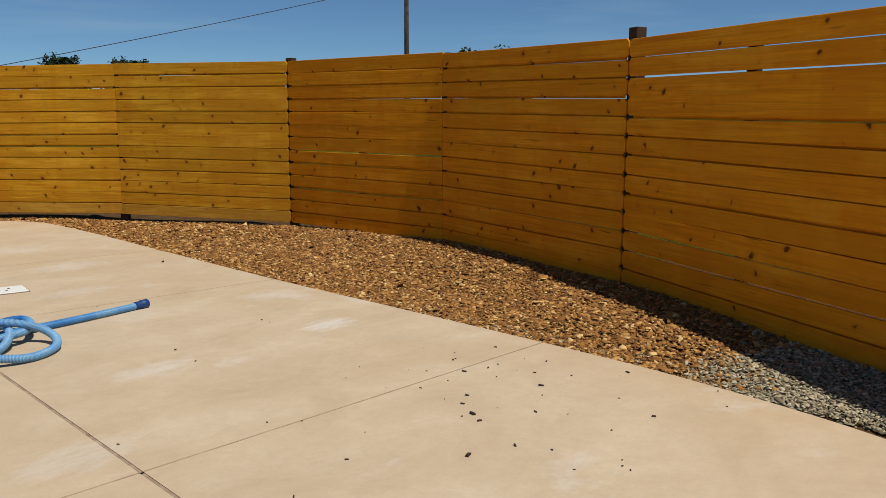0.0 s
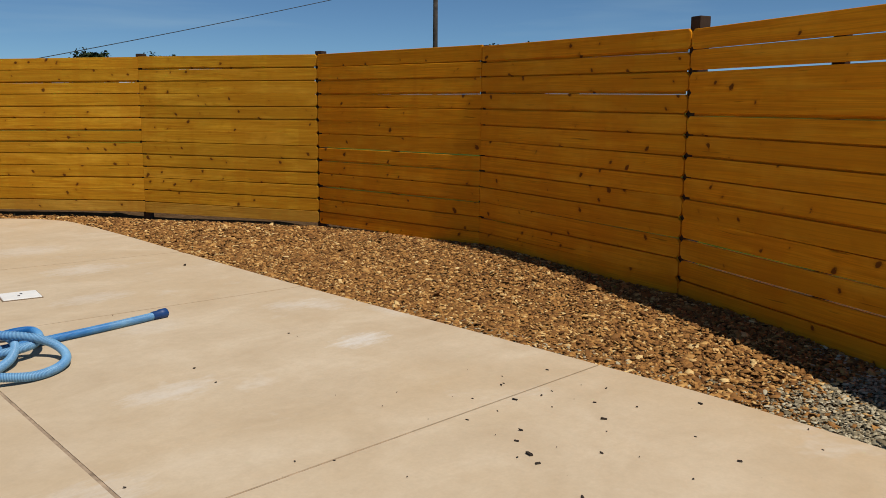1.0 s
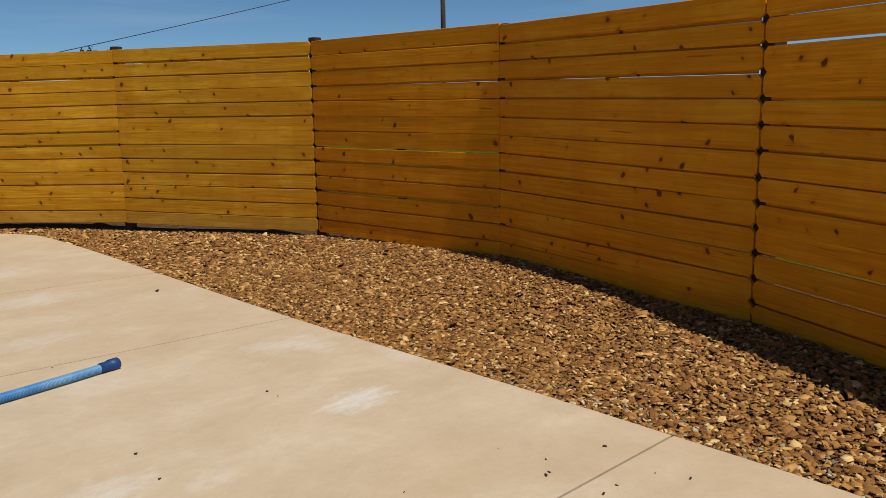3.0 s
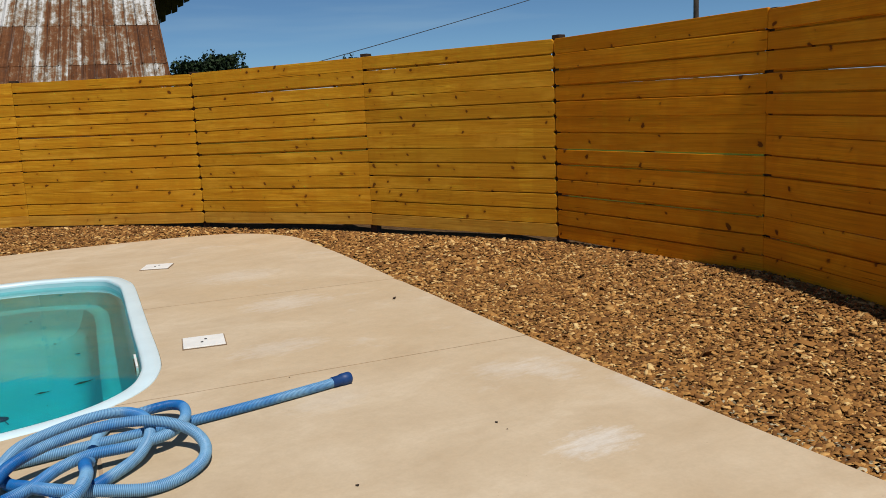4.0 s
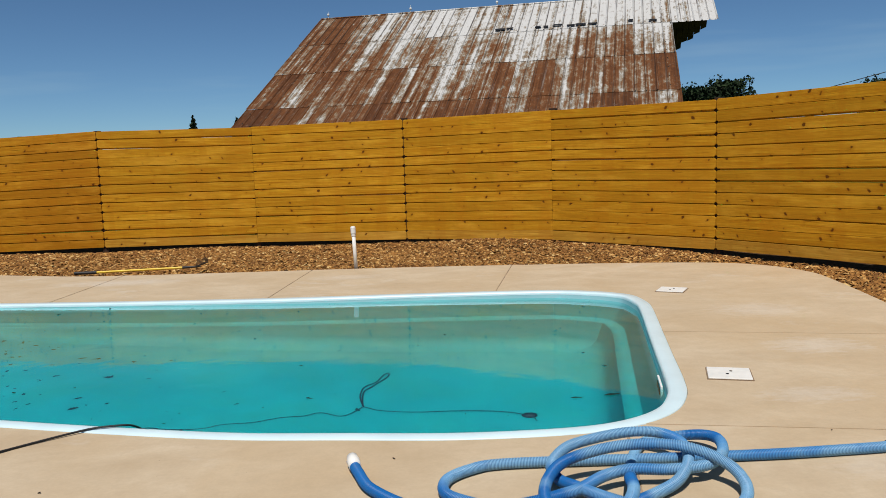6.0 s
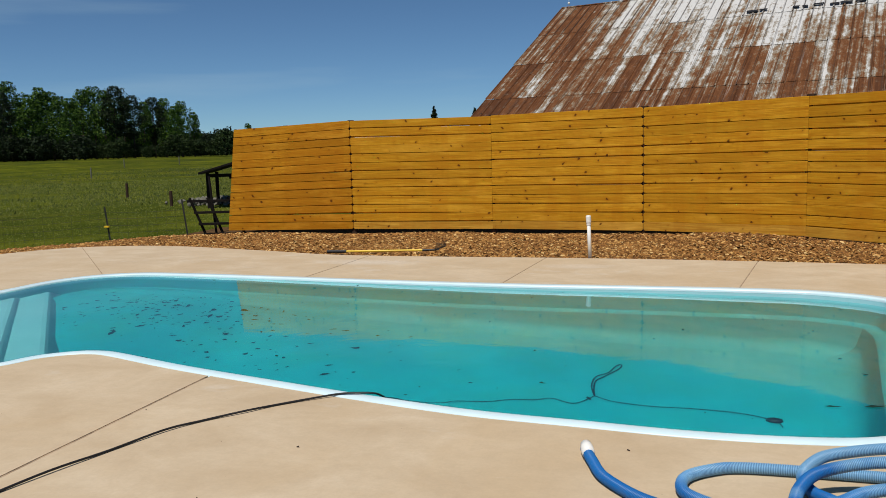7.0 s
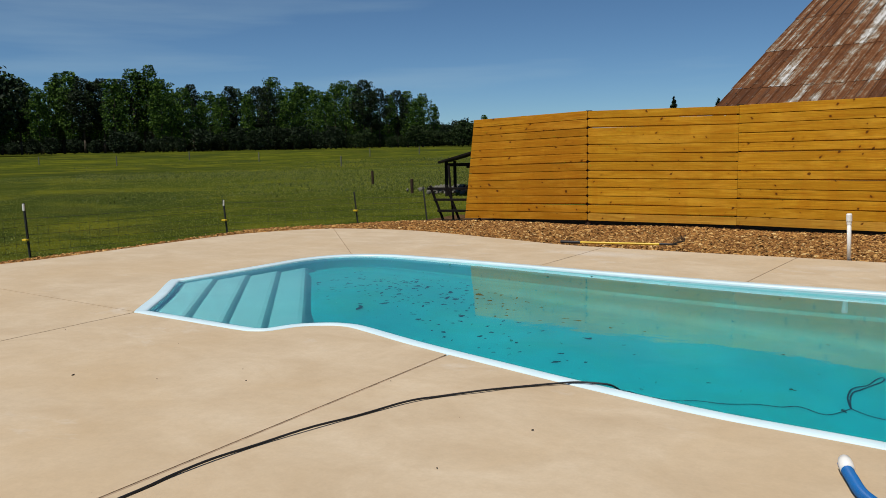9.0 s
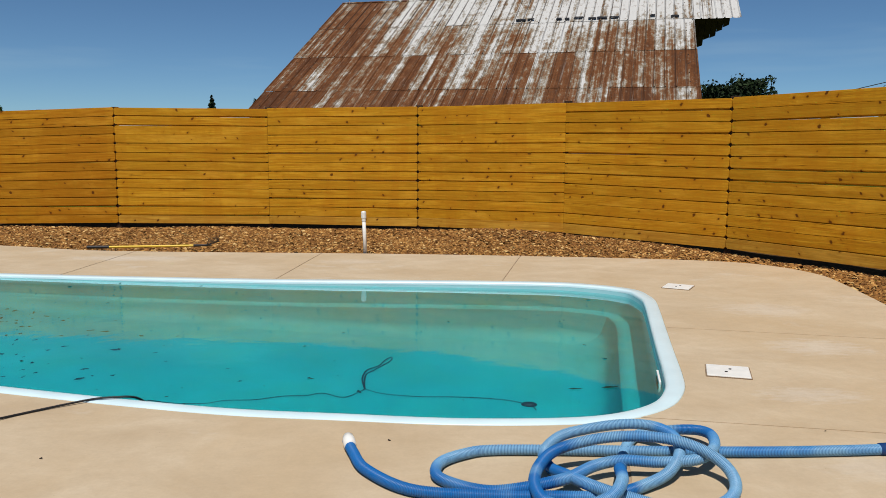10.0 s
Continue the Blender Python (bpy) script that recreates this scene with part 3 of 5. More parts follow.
def ground_z(x, y):
    """The lie of the land: flat round the pool, then a slow rise to the far edge of the pasture."""
    r = np.hypot(x - CENTRE[0], y - CENTRE[1])
    s = np.clip((r - 30) / 130, 0, 1)
    return -0.13 + 1.55 * s * s * (3 - 2 * s) + 5.0 * np.clip((r - 195) / 120, 0, 1) + 0.05 * np.sin(x * 0.21 + 1) * np.sin(y * 0.17) * np.clip((r - 12) / 20, 0, 1)


# ---- ground ----
def make_ground():
    """One sheet from under the edge of the deck out to the horizon."""
    ring = np.array(DECK_LOOP[::3])
    ring = CENTRE + (ring - CENTRE) * 0.93
    n = len(ring)
    d = (ring - CENTRE) / np.linalg.norm(ring - CENTRE, axis=1)[:, None]
    outs = [0, 0.8, 1.6, 2.6, 4, 6, 8.5, 11.5, 15, 20, 26, 33, 42, 52, 64, 78, 95, 115, 140, 170, 220, 320, 500, 900, 1700, 3000]
    v, f = [], []
    for o in outs:
        for q in ring + d * o:
            v.append((q[0], q[1], float(ground_z(q[0], q[1]))))
    for i in range(len(outs) - 1):
        for j in range(n):
            f.append((i * n + j, i * n + (j + 1) % n, (i + 1) * n + (j + 1) % n, (i + 1) * n + j))
    me = bpy.data.meshes.new("ground")
    me.from_pydata(v, [], f)
    me.materials.append(GRASS)
    me.polygons.foreach_set("use_smooth", [True] * len(me.polygons))
    return tagged(new("ground", me), "green grazed pasture grass beyond the pool deck", "ground", kind="structure")


make_ground()


# ---- pool ----
def make_pool():
    pool = thing("swimming_pool", "aqua fibreglass in-ground pool with rounded corners, half-green water", "pool", at=(0, 0, 0))
    loop = POOL_LOOP
    n = len(loop)

    def rings(profile, name, material, label="", floor=False):
        v, f = [], []
        for off, z in profile:
            for q in inward(loop, off):
                v.append((q[0], q[1], z(q[0]) if callable(z) else z))
        for i in range(len(profile) - 1):
            for j in range(n):
                f.append((i * n + j, i * n + (j + 1) % n, (i + 1) * n + (j + 1) % n, (i + 1) * n + j))
        me = bpy.data.meshes.new(name)
        me.from_pydata(v, [], f)
        me.materials.append(material)
        me.polygons.foreach_set("use_smooth", [True] * len(me.polygons))
        return part(name, me, material, pool, label)

    def depth(x):
        return float(pool_depth(x))

    rings([(0.002, -0.03), (0.002, 0.002), (0.007, 0.006), (0.085, 0.006), (0.10, 0.002), (0.107, -0.007), (0.108, -0.024)], "coping", COPING, "pale blue smooth rim")
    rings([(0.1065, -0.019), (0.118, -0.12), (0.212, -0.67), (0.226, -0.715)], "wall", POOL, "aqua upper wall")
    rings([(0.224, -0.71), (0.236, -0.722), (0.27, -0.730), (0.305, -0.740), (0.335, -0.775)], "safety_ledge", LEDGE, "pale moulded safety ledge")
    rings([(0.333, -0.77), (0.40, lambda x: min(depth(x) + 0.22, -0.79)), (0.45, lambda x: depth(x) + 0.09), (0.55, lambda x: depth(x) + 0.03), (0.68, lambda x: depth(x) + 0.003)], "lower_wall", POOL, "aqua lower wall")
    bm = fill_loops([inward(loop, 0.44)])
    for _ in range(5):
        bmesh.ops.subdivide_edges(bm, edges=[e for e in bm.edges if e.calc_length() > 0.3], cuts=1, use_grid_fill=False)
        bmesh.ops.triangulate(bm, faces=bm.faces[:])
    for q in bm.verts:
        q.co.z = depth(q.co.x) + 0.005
    part("floor_panel", bm, POOL, pool, "sloping aqua floor with algae and a dark depth tint", True)
    # entry steps across the left corner
    u = Vector((0.77, 0.64, 0)).normalized()
    w = Vector((-u.y, u.x, 0))
    start = Vector((-6.32, 5.04, 0)) - u * 0.16
    for k in range(4):
        z = -0.15 - 0.105 * k
        bm = bmesh.new()
        run = 0.58 + 0.32 * k
        box(bm, (run + 0.3, 3.6, 0.30), Matrix.Translation((0, 0, -0.15)), 0.04)
        for q in bm.verts:      # moulded risers lean out towards their foot
            if q.co.x > 0:
                q.co.x -= 0.45 * (q.co.z + 0.04)
        ang = math.atan2(u.y, u.x)
        pos = start + u * ((run - 0.3) / 2) + w * 0.25
        part("step", bm, STEP, pool, "pale blue moulded step", False, Matrix.Translation((pos.x, pos.y, z)) @ Matrix.Rotation(ang, 4, "Z"))
    # skimmer mouth in the short wall
    bm = bmesh.new()
    box(bm, (0.014, 0.26, 0.19), None, 0.004)
    frame_ob = part("skimmer_frame", bm, WHITE, pool, "white plastic skimmer mouth", False, pose(1.298, 4.80, -0.135, 0, 0, -11))
    bm = bmesh.new()
    box(bm, (0.012, 0.19, 0.13), None, 0.004)
    part("opening", bm, BLACK, frame_ob, "dark opening", False, pose(-0.005, 0, 0))
    wm = fill_loops([inward(loop, 0.1075)], -0.08)
    bmesh.ops.recalc_face_normals(wm, faces=wm.faces[:])
    for fc in wm.faces:
        if fc.normal.z < 0:
            fc.normal_flip()
    for q in wm.verts:
        q.co.z = float(water_z(q.co.x))
    water = tagged(new("water", mesh_of("water", wm, WATER)), "still teal pool water with floating specks", "water", kind="structure")
    water.visible_shadow = False


make_pool()


# ---- deck ----
def make_deck():
    deck = thing("pool_deck", "tan broom-finished concrete pool deck with saw-cut joints", "pavement", kind="structure")
    pool = np.array(POOL_LOOP)
    out = np.array(DECK_LOOP)

    def nearest(loop, q):
        return int(np.argmin(np.linalg.norm(loop - np.array(q), axis=1)))

    def run(loop, i, j):
        n = len(loop)
        k = [i]
        while k[-1] != j:
            k.append((k[-1] + 1) % n)
        return [loop[a] for a in k]

    wide = {8: 0.010, 9: 0.008}
    gap = 0.0055
    for k in range(len(JOINTS)):
        (a0, a1), (b0, b1) = JOINTS[k], JOINTS[(k + 1) % len(JOINTS)]
        ia, ib, oa, ob_ = nearest(pool, a0), nearest(pool, b0), nearest(out, a1), nearest(out, b1)
        outer, inner = run(out, oa, ob_), run(pool, ia, ib)
        da = np.array(a1) - np.array(a0)
        na = np.array((-da[1], da[0])) / np.linalg.norm(da) * wide.get(k, gap)
        db = np.array(b1) - np.array(b0)
        nb = -np.array((-db[1], db[0])) / np.linalg.norm(db) * wide.get((k + 1) % len(JOINTS), gap)
        outer = [np.array(a1) + na] + outer[1:-1] + [np.array(b1) + nb]
        inner = [np.array(a0) + na] + inner[1:-1] + [np.array(b0) + nb]
        if len(inner) < 3:
            inner = [np.array(a0) + na, np.array(b0) + nb]
        poly = outer + inner[::-1]
        pieces = [None]
        if k in (8, 9):   # cross joint in the two wide slabs
            pieces = [1, -1]
        for s in pieces:
            bm = fill_loops([poly])
            if s:
                nrm = Vector((0.124, 0.992, 0)) * s
                bmesh.ops.bisect_plane(bm, geom=bm.verts[:] + bm.edges[:] + bm.faces[:], plane_co=Vector((0.13, 1.185, 0)) + nrm * gap, plane_no=nrm, clear_inner=True)
            thicken(bm, 0.11)
            part("slab", bm, CONCRETE, deck)
    # sand and dirt that has settled in the joints
    for k, (a0, a1) in enumerate(JOINTS + [((-2.85, 1.557), (1.6, 1.0))]):
        p, q = Vector((*a0, -0.0285)), Vector((*a1, -0.0285))
        d = (q - p).normalized()
        p, q = p + d * 0.04, q - d * 0.06
        bm = bmesh.new()
        box(bm, ((q - p).length, 2.4 * wide.get(k, gap), 0.05), None)
        part("joint_filling", bm, JOINT, deck, "brown sand filling a joint", False, Matrix.Translation((p + q) / 2) @ Matrix.Rotation(math.atan2(d.y, d.x), 4, "Z"))
    return deck


make_deck()


# ---- gravel bed ----
def bed_outline():
    """Between the deck and the fence, and a narrow rim along the pasture side."""
    fence = [np.array(q) + (np.array(q) - CENTRE) / np.linalg.norm(np.array(q) - CENTRE) * 1.6 for q in FENCE]
    left = [(-8.6, 12.6), (-9.6, 11.7), (-10.15, 10.4), (-10.3, 9.0), (-10.25, 7.6), (-10.3, 6.3), (-10.5, 5.2), (-10.9, 3.2)]
    return [tuple(q) for q in fence[::-1]] + left


def fence_distance(x, y):
    best = np.full(len(x), 99.0)
    for (ax, ay), (bx, by) in zip(FENCE, FENCE[1:]):
        dx, dy = bx - ax, by - ay
        t = np.clip(((x - ax) * dx + (y - ay) * dy) / (dx * dx + dy * dy), 0, 1)
        best = np.minimum(best, np.hypot(x - ax - t * dx, y - ay - t * dy))
    return best


def bed_z(x, y):
    """Chips lie a little below the deck and are heaped against the boards on the east side."""
    d = fence_distance(x, y)
    heap = np.clip((6.2 - y) / 1.6, 0, 1) * (d < 0.9)
    bank = 0.075 * np.exp(-((x - 1.5) / 1.9) ** 2) * (y > 9.6) * np.exp(-(d / 0.6) ** 2)
    return bank - 0.048 + 0.022 * np.sin(x * 2.1) * np.sin(y * 1.7) + (0.105 * heap + np.where(y > 12.4, -0.014, 0.008) * (1 - heap)) * np.exp(-(d / 0.55) ** 2)


def make_bed():
    line = bed_outline()
    outer = line
    inner = [(-10.0, 3.2)] + [tuple(q) for q in (CENTRE + (np.array(DECK_LOOP) - CENTRE) * 0.985)[::-1] if not (q[1] < 3.2 and q[0] < 0) and q[1] > -2.6] + [(1.0, -2.88)]
    bm = fill_loops([outer + inner], -0.06)
    for _ in range(4):
        bmesh.ops.subdivide_edges(bm, edges=[e for e in bm.edges if e.calc_length() > 0.45], cuts=1)
        bmesh.ops.triangulate(bm, faces=[f for f in bm.faces if len(f.verts) > 3])
    co = np.array([q.co[:] for q in bm.verts])
    for q, z in zip(bm.verts, bed_z(co[:, 0], co[:, 1])):
        q.co.z = z - 0.012
    return outer + inner, tagged(new("gravel_bed", mesh_of("gravel_bed", bm, BED)), "brown soil bed under rock chips round the deck", "gravel bed", kind="structure")


BED_POLY, _ = make_bed()

CHIP_V = [(-1, -0.7, -0.8), (0.9, -1, -0.9), (1, 0.8, -0.7), (-0.8, 1, -0.9), (-0.75, -0.8, 0.9), (0.8, -0.6, 0.7), (0.6, 0.7, 1), (-0.9, 0.5, 0.8)]
CHIP_F = [(4, 5, 6, 7), (0, 1, 5, 4), (1, 2, 6, 5), (2, 3, 7, 6), (3, 0, 4, 7)]


def scatter_chips(name, area, density, keep, size, material, label, seed):
    """Stones strewn over a stretch of the bed; area: x0, y0, x1, y1; density: stones a square metre."""
    rng = np.random.default_rng(seed)
    x0, y0, x1, y1 = area
    count = int((x1 - x0) * (y1 - y0) * density)
    x, y = rng.uniform(x0, x1, count), rng.uniform(y0, y1, count)
    ok = inside(BED_POLY, x, y) & ~inside(CENTRE + (np.array(DECK_LOOP) - CENTRE) * 1.003, x, y)
    x, y = x[ok], y[ok]
    ok = keep(x, y, rng) & near_fence(x, y)
    x, y = x[ok], y[ok]
    n = len(x)
    z = bed_z(x, y) + rng.uniform(-0.010, 0.018, n)
    s = size * rng.lognormal(0, 0.35, n)[:, None] * np.stack([np.ones(n), rng.uniform(0.5, 0.9, n), rng.uniform(0.13, 0.28, n)], 1)
    me = scatter_mesh(name, CHIP_V, CHIP_F, np.stack([x, y, z], 1), turns(n, seed + 1, 0.30), s, material, 0.24, seed + 2)
    tagged(new(name, me), label, "gravel", kind="stuff")


def near_fence(x, y):
    """Up to just behind the boards."""
    line = [tuple(np.array(q) + (np.array(q) - CENTRE) / np.linalg.norm(np.array(q) - CENTRE) * 0.08) for q in FENCE]
    return inside(line[::-1] + bed_outline()[len(FENCE):] + [(-11, -6), (1, -6)], x, y)


def grey_share(x, y):
    """Grey stone takes over where the brown cover runs out."""
    edge = -0.16 + 0.12 * np.sin(x * 3.1) + 0.08 * np.sin(x * 9 + y * 5)
    return 1 / (1 + np.exp((y - edge) / 0.09))


BROWN = "reddish brown landscaping rock chips between deck and fence"
scatter_chips("rock_chips", (2.0, -3.0, 6.0, 5.2), 6200, lambda x, y, r: r.uniform(0, 1, len(x)) > grey_share(x, y), 0.0122, CHIPS, BROWN, 11)
scatter_chips("rock_chips", (-11.0, 5.2, 6.0, 14.0), 2250, lambda x, y, r: (x > 2) | (r.uniform(0, 1, len(x)) < 0.75), 0.0155, CHIPS, BROWN, 13)
scatter_chips("grey_gravel", (0.8, -3.0, 5.5, 2.6), 11000, lambda x, y, r: r.uniform(0, 1, len(x)) < np.maximum(grey_share(x, y), np.where(x < 3.02 + 0.13 * y, 0.12, 0.0)), 0.0082, GREY_CHIPS,
              "pale grey crushed gravel beside the deck", 17)


# ---- fence ----
def board_mesh(name, length, height, left_cut, right_cut, lip, material, lean=0.0):
    """A plank along x with eased edges and worn corners; lip: an added backing strip that keeps light out of the joint
    below.
    """
    bm = bmesh.new()
    t, h, a = 0.024, height / 2, length / 2
    e = 0.0022

    def ring(y, grow):
        out = []
        for sx, cut in ((-1, left_cut), (1, right_cut)):
            c = max(cut - grow, 0.0005)
            x = sx * (a + grow)
            quad = [(x, -h - grow + c), (x - sx * c, -h - grow)] if sx < 0 else [(x - sx * c, -h - grow), (x, -h - grow + c)]
            out += quad
        for sx, cut in ((1, right_cut), (-1, left_cut)):
            c = max(cut - grow, 0.0005)
            x = sx * (a + grow)
            quad = [(x, h + grow - c), (x - sx * c, h + grow)] if sx > 0 else [(x - sx * c, h + grow), (x, h + grow - c)]
            out += quad
        return [bm.verts.new((px, y, pz)) for px, pz in out]

    rings_ = [ring(0, -e), ring(e, 0), ring(t, 0)]
    bm.faces.new(rings_[0])
    bm.faces.new(rings_[-1][::-1])
    for r0, r1 in zip(rings_, rings_[1:]):
        for i in range(8):
            j = (i + 1) % 8
            bm.faces.new((r0[j], r0[i], r1[i], r1[j]))
    if lip:
        box(bm, (length - 0.08, 0.006, lip * 2), Matrix.Translation((0, t + 0.004, -h)))
    for q in bm.verts:      # an end sawn at a slant; the sign of lean says which one
        if lean and q.co.x * lean > 0:
            q.co.x -= lean * q.co.z / h
    bmesh.ops.recalc_face_normals(bm, faces=bm.faces[:])
    return mesh_of(name, bm, material)


NOTCH = {9: 0.024}   # the widest sawn corners


def make_fence():
    fence = thing("plank_fence", "curved privacy fence of horizontal honey-stained pine boards", "fence")
    rng = random.Random(5)
    rows = 13
    for k in range(len(FENCE) - 1):
        a, b = Vector((*FENCE[k], 0)), Vector((*FENCE[k + 1], 0))
        (az0, az1), (bz0, bz1) = FENCE_Z[k], FENCE_Z[k + 1]
        d = b - a
        outward = Vector((d.y, -d.x, 0)).normalized()
        if outward.dot((a + b) / 2 - Vector((*CENTRE, 0))) < 0:
            outward = -outward
        length = d.length
        flip = Vector((0, 0, 1)).cross(d.normalized()).dot(outward) < 0
        for i in range(rows):
            z0 = az0 + (az1 - az0) * (i + 0.5) / rows
            z1 = bz0 + (bz1 - bz0) * (i + 0.5) / rows
            h = (az1 - az0 + bz1 - bz0) / 2 / rows
            gap = 0.0060 + 0.019 * rng.random() ** 1.7
            lip = 0.018 if i else 0.0
            if k == 9 and i in (11, 12):
                gap, lip = 0.010, 0.0
            elif k in (8, 9) and i < 8 and rng.random() < 0.2:
                gap, lip = 0.006, 0.0
            elif k in (6, 7) and rng.random() < 0.09:
                gap, lip = 0.003, 0.0
            wide = 0.0065 if k in (8, 9) else 0.0035
            trim_a, trim_b = (wide if k % 2 else 0.0006), (0.0006 if k % 2 else wide)
            # the free end of the last bay leans: its boards get longer downwards
            extra = 0.0 if k else 0.22 * (1 - (i + 0.5) / rows) - 0.22
            p, q = a.copy(), b.copy()
            p -= d.normalized() * extra
            p.z, q.z = z0 + rng.uniform(-0.006, 0.006), z1 + rng.uniform(-0.006, 0.006)
            x = (q - p).normalized()
            y = outward
            if flip:
                x = -x
            zz = x.cross(y).normalized()
            m = Matrix((x, y, zz)).transposed().to_4x4()
            m.translation = (p + q) / 2 + d.normalized() * (trim_a - trim_b) / 2 + outward * rng.uniform(0.0, 0.004)
            odd_a, odd_b = k % 2 == 1, (k + 1) % 2 == 1
            ca, cb = (NOTCH.get(k, 0.021) if odd_a else 0.003), (NOTCH.get(k + 1, 0.021) if odd_b else 0.003)
            if flip:
                ca, cb = cb, ca
            # bays 7 to 10 get the boards coloured brighter to offset their shade
            stain = BOARD_DUSTY if i == 0 and 0 < k < 7 else BAY_TONE[k]
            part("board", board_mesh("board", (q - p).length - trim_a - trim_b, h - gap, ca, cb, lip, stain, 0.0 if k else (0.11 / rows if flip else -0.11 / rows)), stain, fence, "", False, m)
        mid = (a + b) / 2 + outward * 0.06
        bm = bmesh.new()
        box(bm, (0.09, 0.04, 1.74), None, 0.004)
        part("batten", bm, POST, fence, "", False, Matrix.Translation((mid.x, mid.y, 0.96)) @ Matrix.Rotation(math.atan2(d.y, d.x), 4, "Z"))
    for k in range(1, len(FENCE)):
        here = Vector((*FENCE[k], 0))
        before, after = Vector((*FENCE[k - 1], 0)), Vector((*FENCE[min(k + 1, len(FENCE) - 1)], 0))
        t = (after - before).normalized()
        o = Vector((t.y, -t.x, 0))
        if o.dot(here - Vector((*CENTRE, 0))) < 0:
            o = -o
        rise = {9: 0.075, 5: 0.02, 6: 0.035, 7: 0.03, 3: 0.02, 2: 0.015, 4: 0.02}.get(k, 0.0)
        top = FENCE_Z[k][1] + rise
        c = here + o * (0.028 + 0.046)
        bm = bmesh.new()
        box(bm, (0.09, 0.09, top + 0.3), None, 0.006)
        part("post", bm, POST, fence, "dark weathered square post", False, Matrix.Translation((c.x, c.y, top / 2 - 0.15)) @ Matrix.Rotation(math.atan2(t.y, t.x), 4, "Z"))
    return fence


make_fence()


# ---- hose ----
def make_hose():
    hose = thing("pool_hose", "faded blue corrugated vacuum hose in loose loops on the concrete", "hose", at=(0.6, 3.2, 0))
    tail = [(-0.42, 3.51, .03), (-0.38, 3.38, .025), (-0.31, 3.2, .025), (-0.13, 3.01, .025), (0.11, 2.96, .025), (0.38, 2.95, .025), (0.63, 2.96, .025), (0.84, 3.08, .035),
            (0.93, 3.16, .06), (0.98, 3.26, .09), (0.99, 3.4, .1), (0.93, 3.52, .1), (0.81, 3.57, .09), (0.64, 3.53, .08), (0.51, 3.46, .07), (0.43, 3.35, .04)]
    middle = [(0.44, 3.22, .03), (0.49, 3.09, .05), (0.58, 2.94, .065), (0.71, 2.87, .05), (0.85, 2.83, .028), (0.97, 2.85, .025), (1.08, 2.93, .03), (1.135, 3.04, .045),
              (1.12, 3.14, .08), (1.04, 3.22, .115), (0.91, 3.26, .14), (0.75, 3.28, .14), (0.6, 3.28, .12), (0.46, 3.23, .095), (0.38, 3.1, .08), (0.35, 2.97, .065), (0.37, 2.84, .06),
              (0.44, 2.76, .07), (0.53, 2.74, .09), (0.61, 2.78, .11), (0.66, 2.88, .12), (0.68, 3.01, .11), (0.72, 3.17, .05), (0.76, 3.33, .028), (0.84, 3.54, .025)]
    head = [(0.93, 3.64, .025), (1.05, 3.65, .035), (1.15, 3.58, .06), (1.18, 3.47, .075), (1.14, 3.32, .075), (1.04, 3.21, .07), (0.88, 3.19, .065), (0.73, 3.19, .072), (0.61, 3.15, .065),
            (0.5, 3.05, .06), (0.4, 2.99, .06), (0.28, 2.97, .045), (0.17, 2.99, .028), (0.06, 3.05, .025), (-0.02, 3.14, .025), (-0.01, 3.27, .025), (0.09, 3.37, .025), (0.23, 3.42, .025),
            (0.6, 3.42, .025), (1.0, 3.41, .025), (1.4, 3.41, .025), (1.75, 3.43, .025), (1.94, 3.447, .025)]
    line = even(spline(tail + middle + head, 10), 0.0016)
    line -= np.array((0.6, 3.2, 0))
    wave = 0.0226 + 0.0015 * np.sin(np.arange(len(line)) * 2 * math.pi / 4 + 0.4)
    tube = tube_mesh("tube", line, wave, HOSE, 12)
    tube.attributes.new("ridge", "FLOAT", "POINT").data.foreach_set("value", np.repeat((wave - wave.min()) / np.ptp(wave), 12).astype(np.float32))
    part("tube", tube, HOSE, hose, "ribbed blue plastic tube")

    def cuff(name, at, way, material, label, radii):
        way = Vector(way).normalized()
        pts = [Vector(at) + way * s for s, _ in radii]
        pts = [p - Vector((0.6, 3.2, 0)) for p in pts]
        part(name, tube_mesh(name, [tuple(p) for p in pts], [r for _, r in radii], material, 20), material, hose, label)

    cuff("cuff", (1.905, 3.443, 0.027), (1, 0.09, 0), HOSE_DARK, "navy rubber end cuff", [(0, 0.0), (0, 0.026), (0.05, 0.027), (0.052, 0.031), (0.10, 0.031), (0.105, 0.027), (0.105, 0.02), (0.04, 0.018), (0.04, 0.0)])
    cuff("end_cap", (-0.40, 3.445, 0.03), (-0.22, 0.9, 0.1), WHITE, "white plastic end fitting", [(0, 0.0), (0, 0.027), (0.05, 0.028), (0.085, 0.024), (0.09, 0.018), (0.03, 0.016), (0.03, 0.0)])


make_hose()


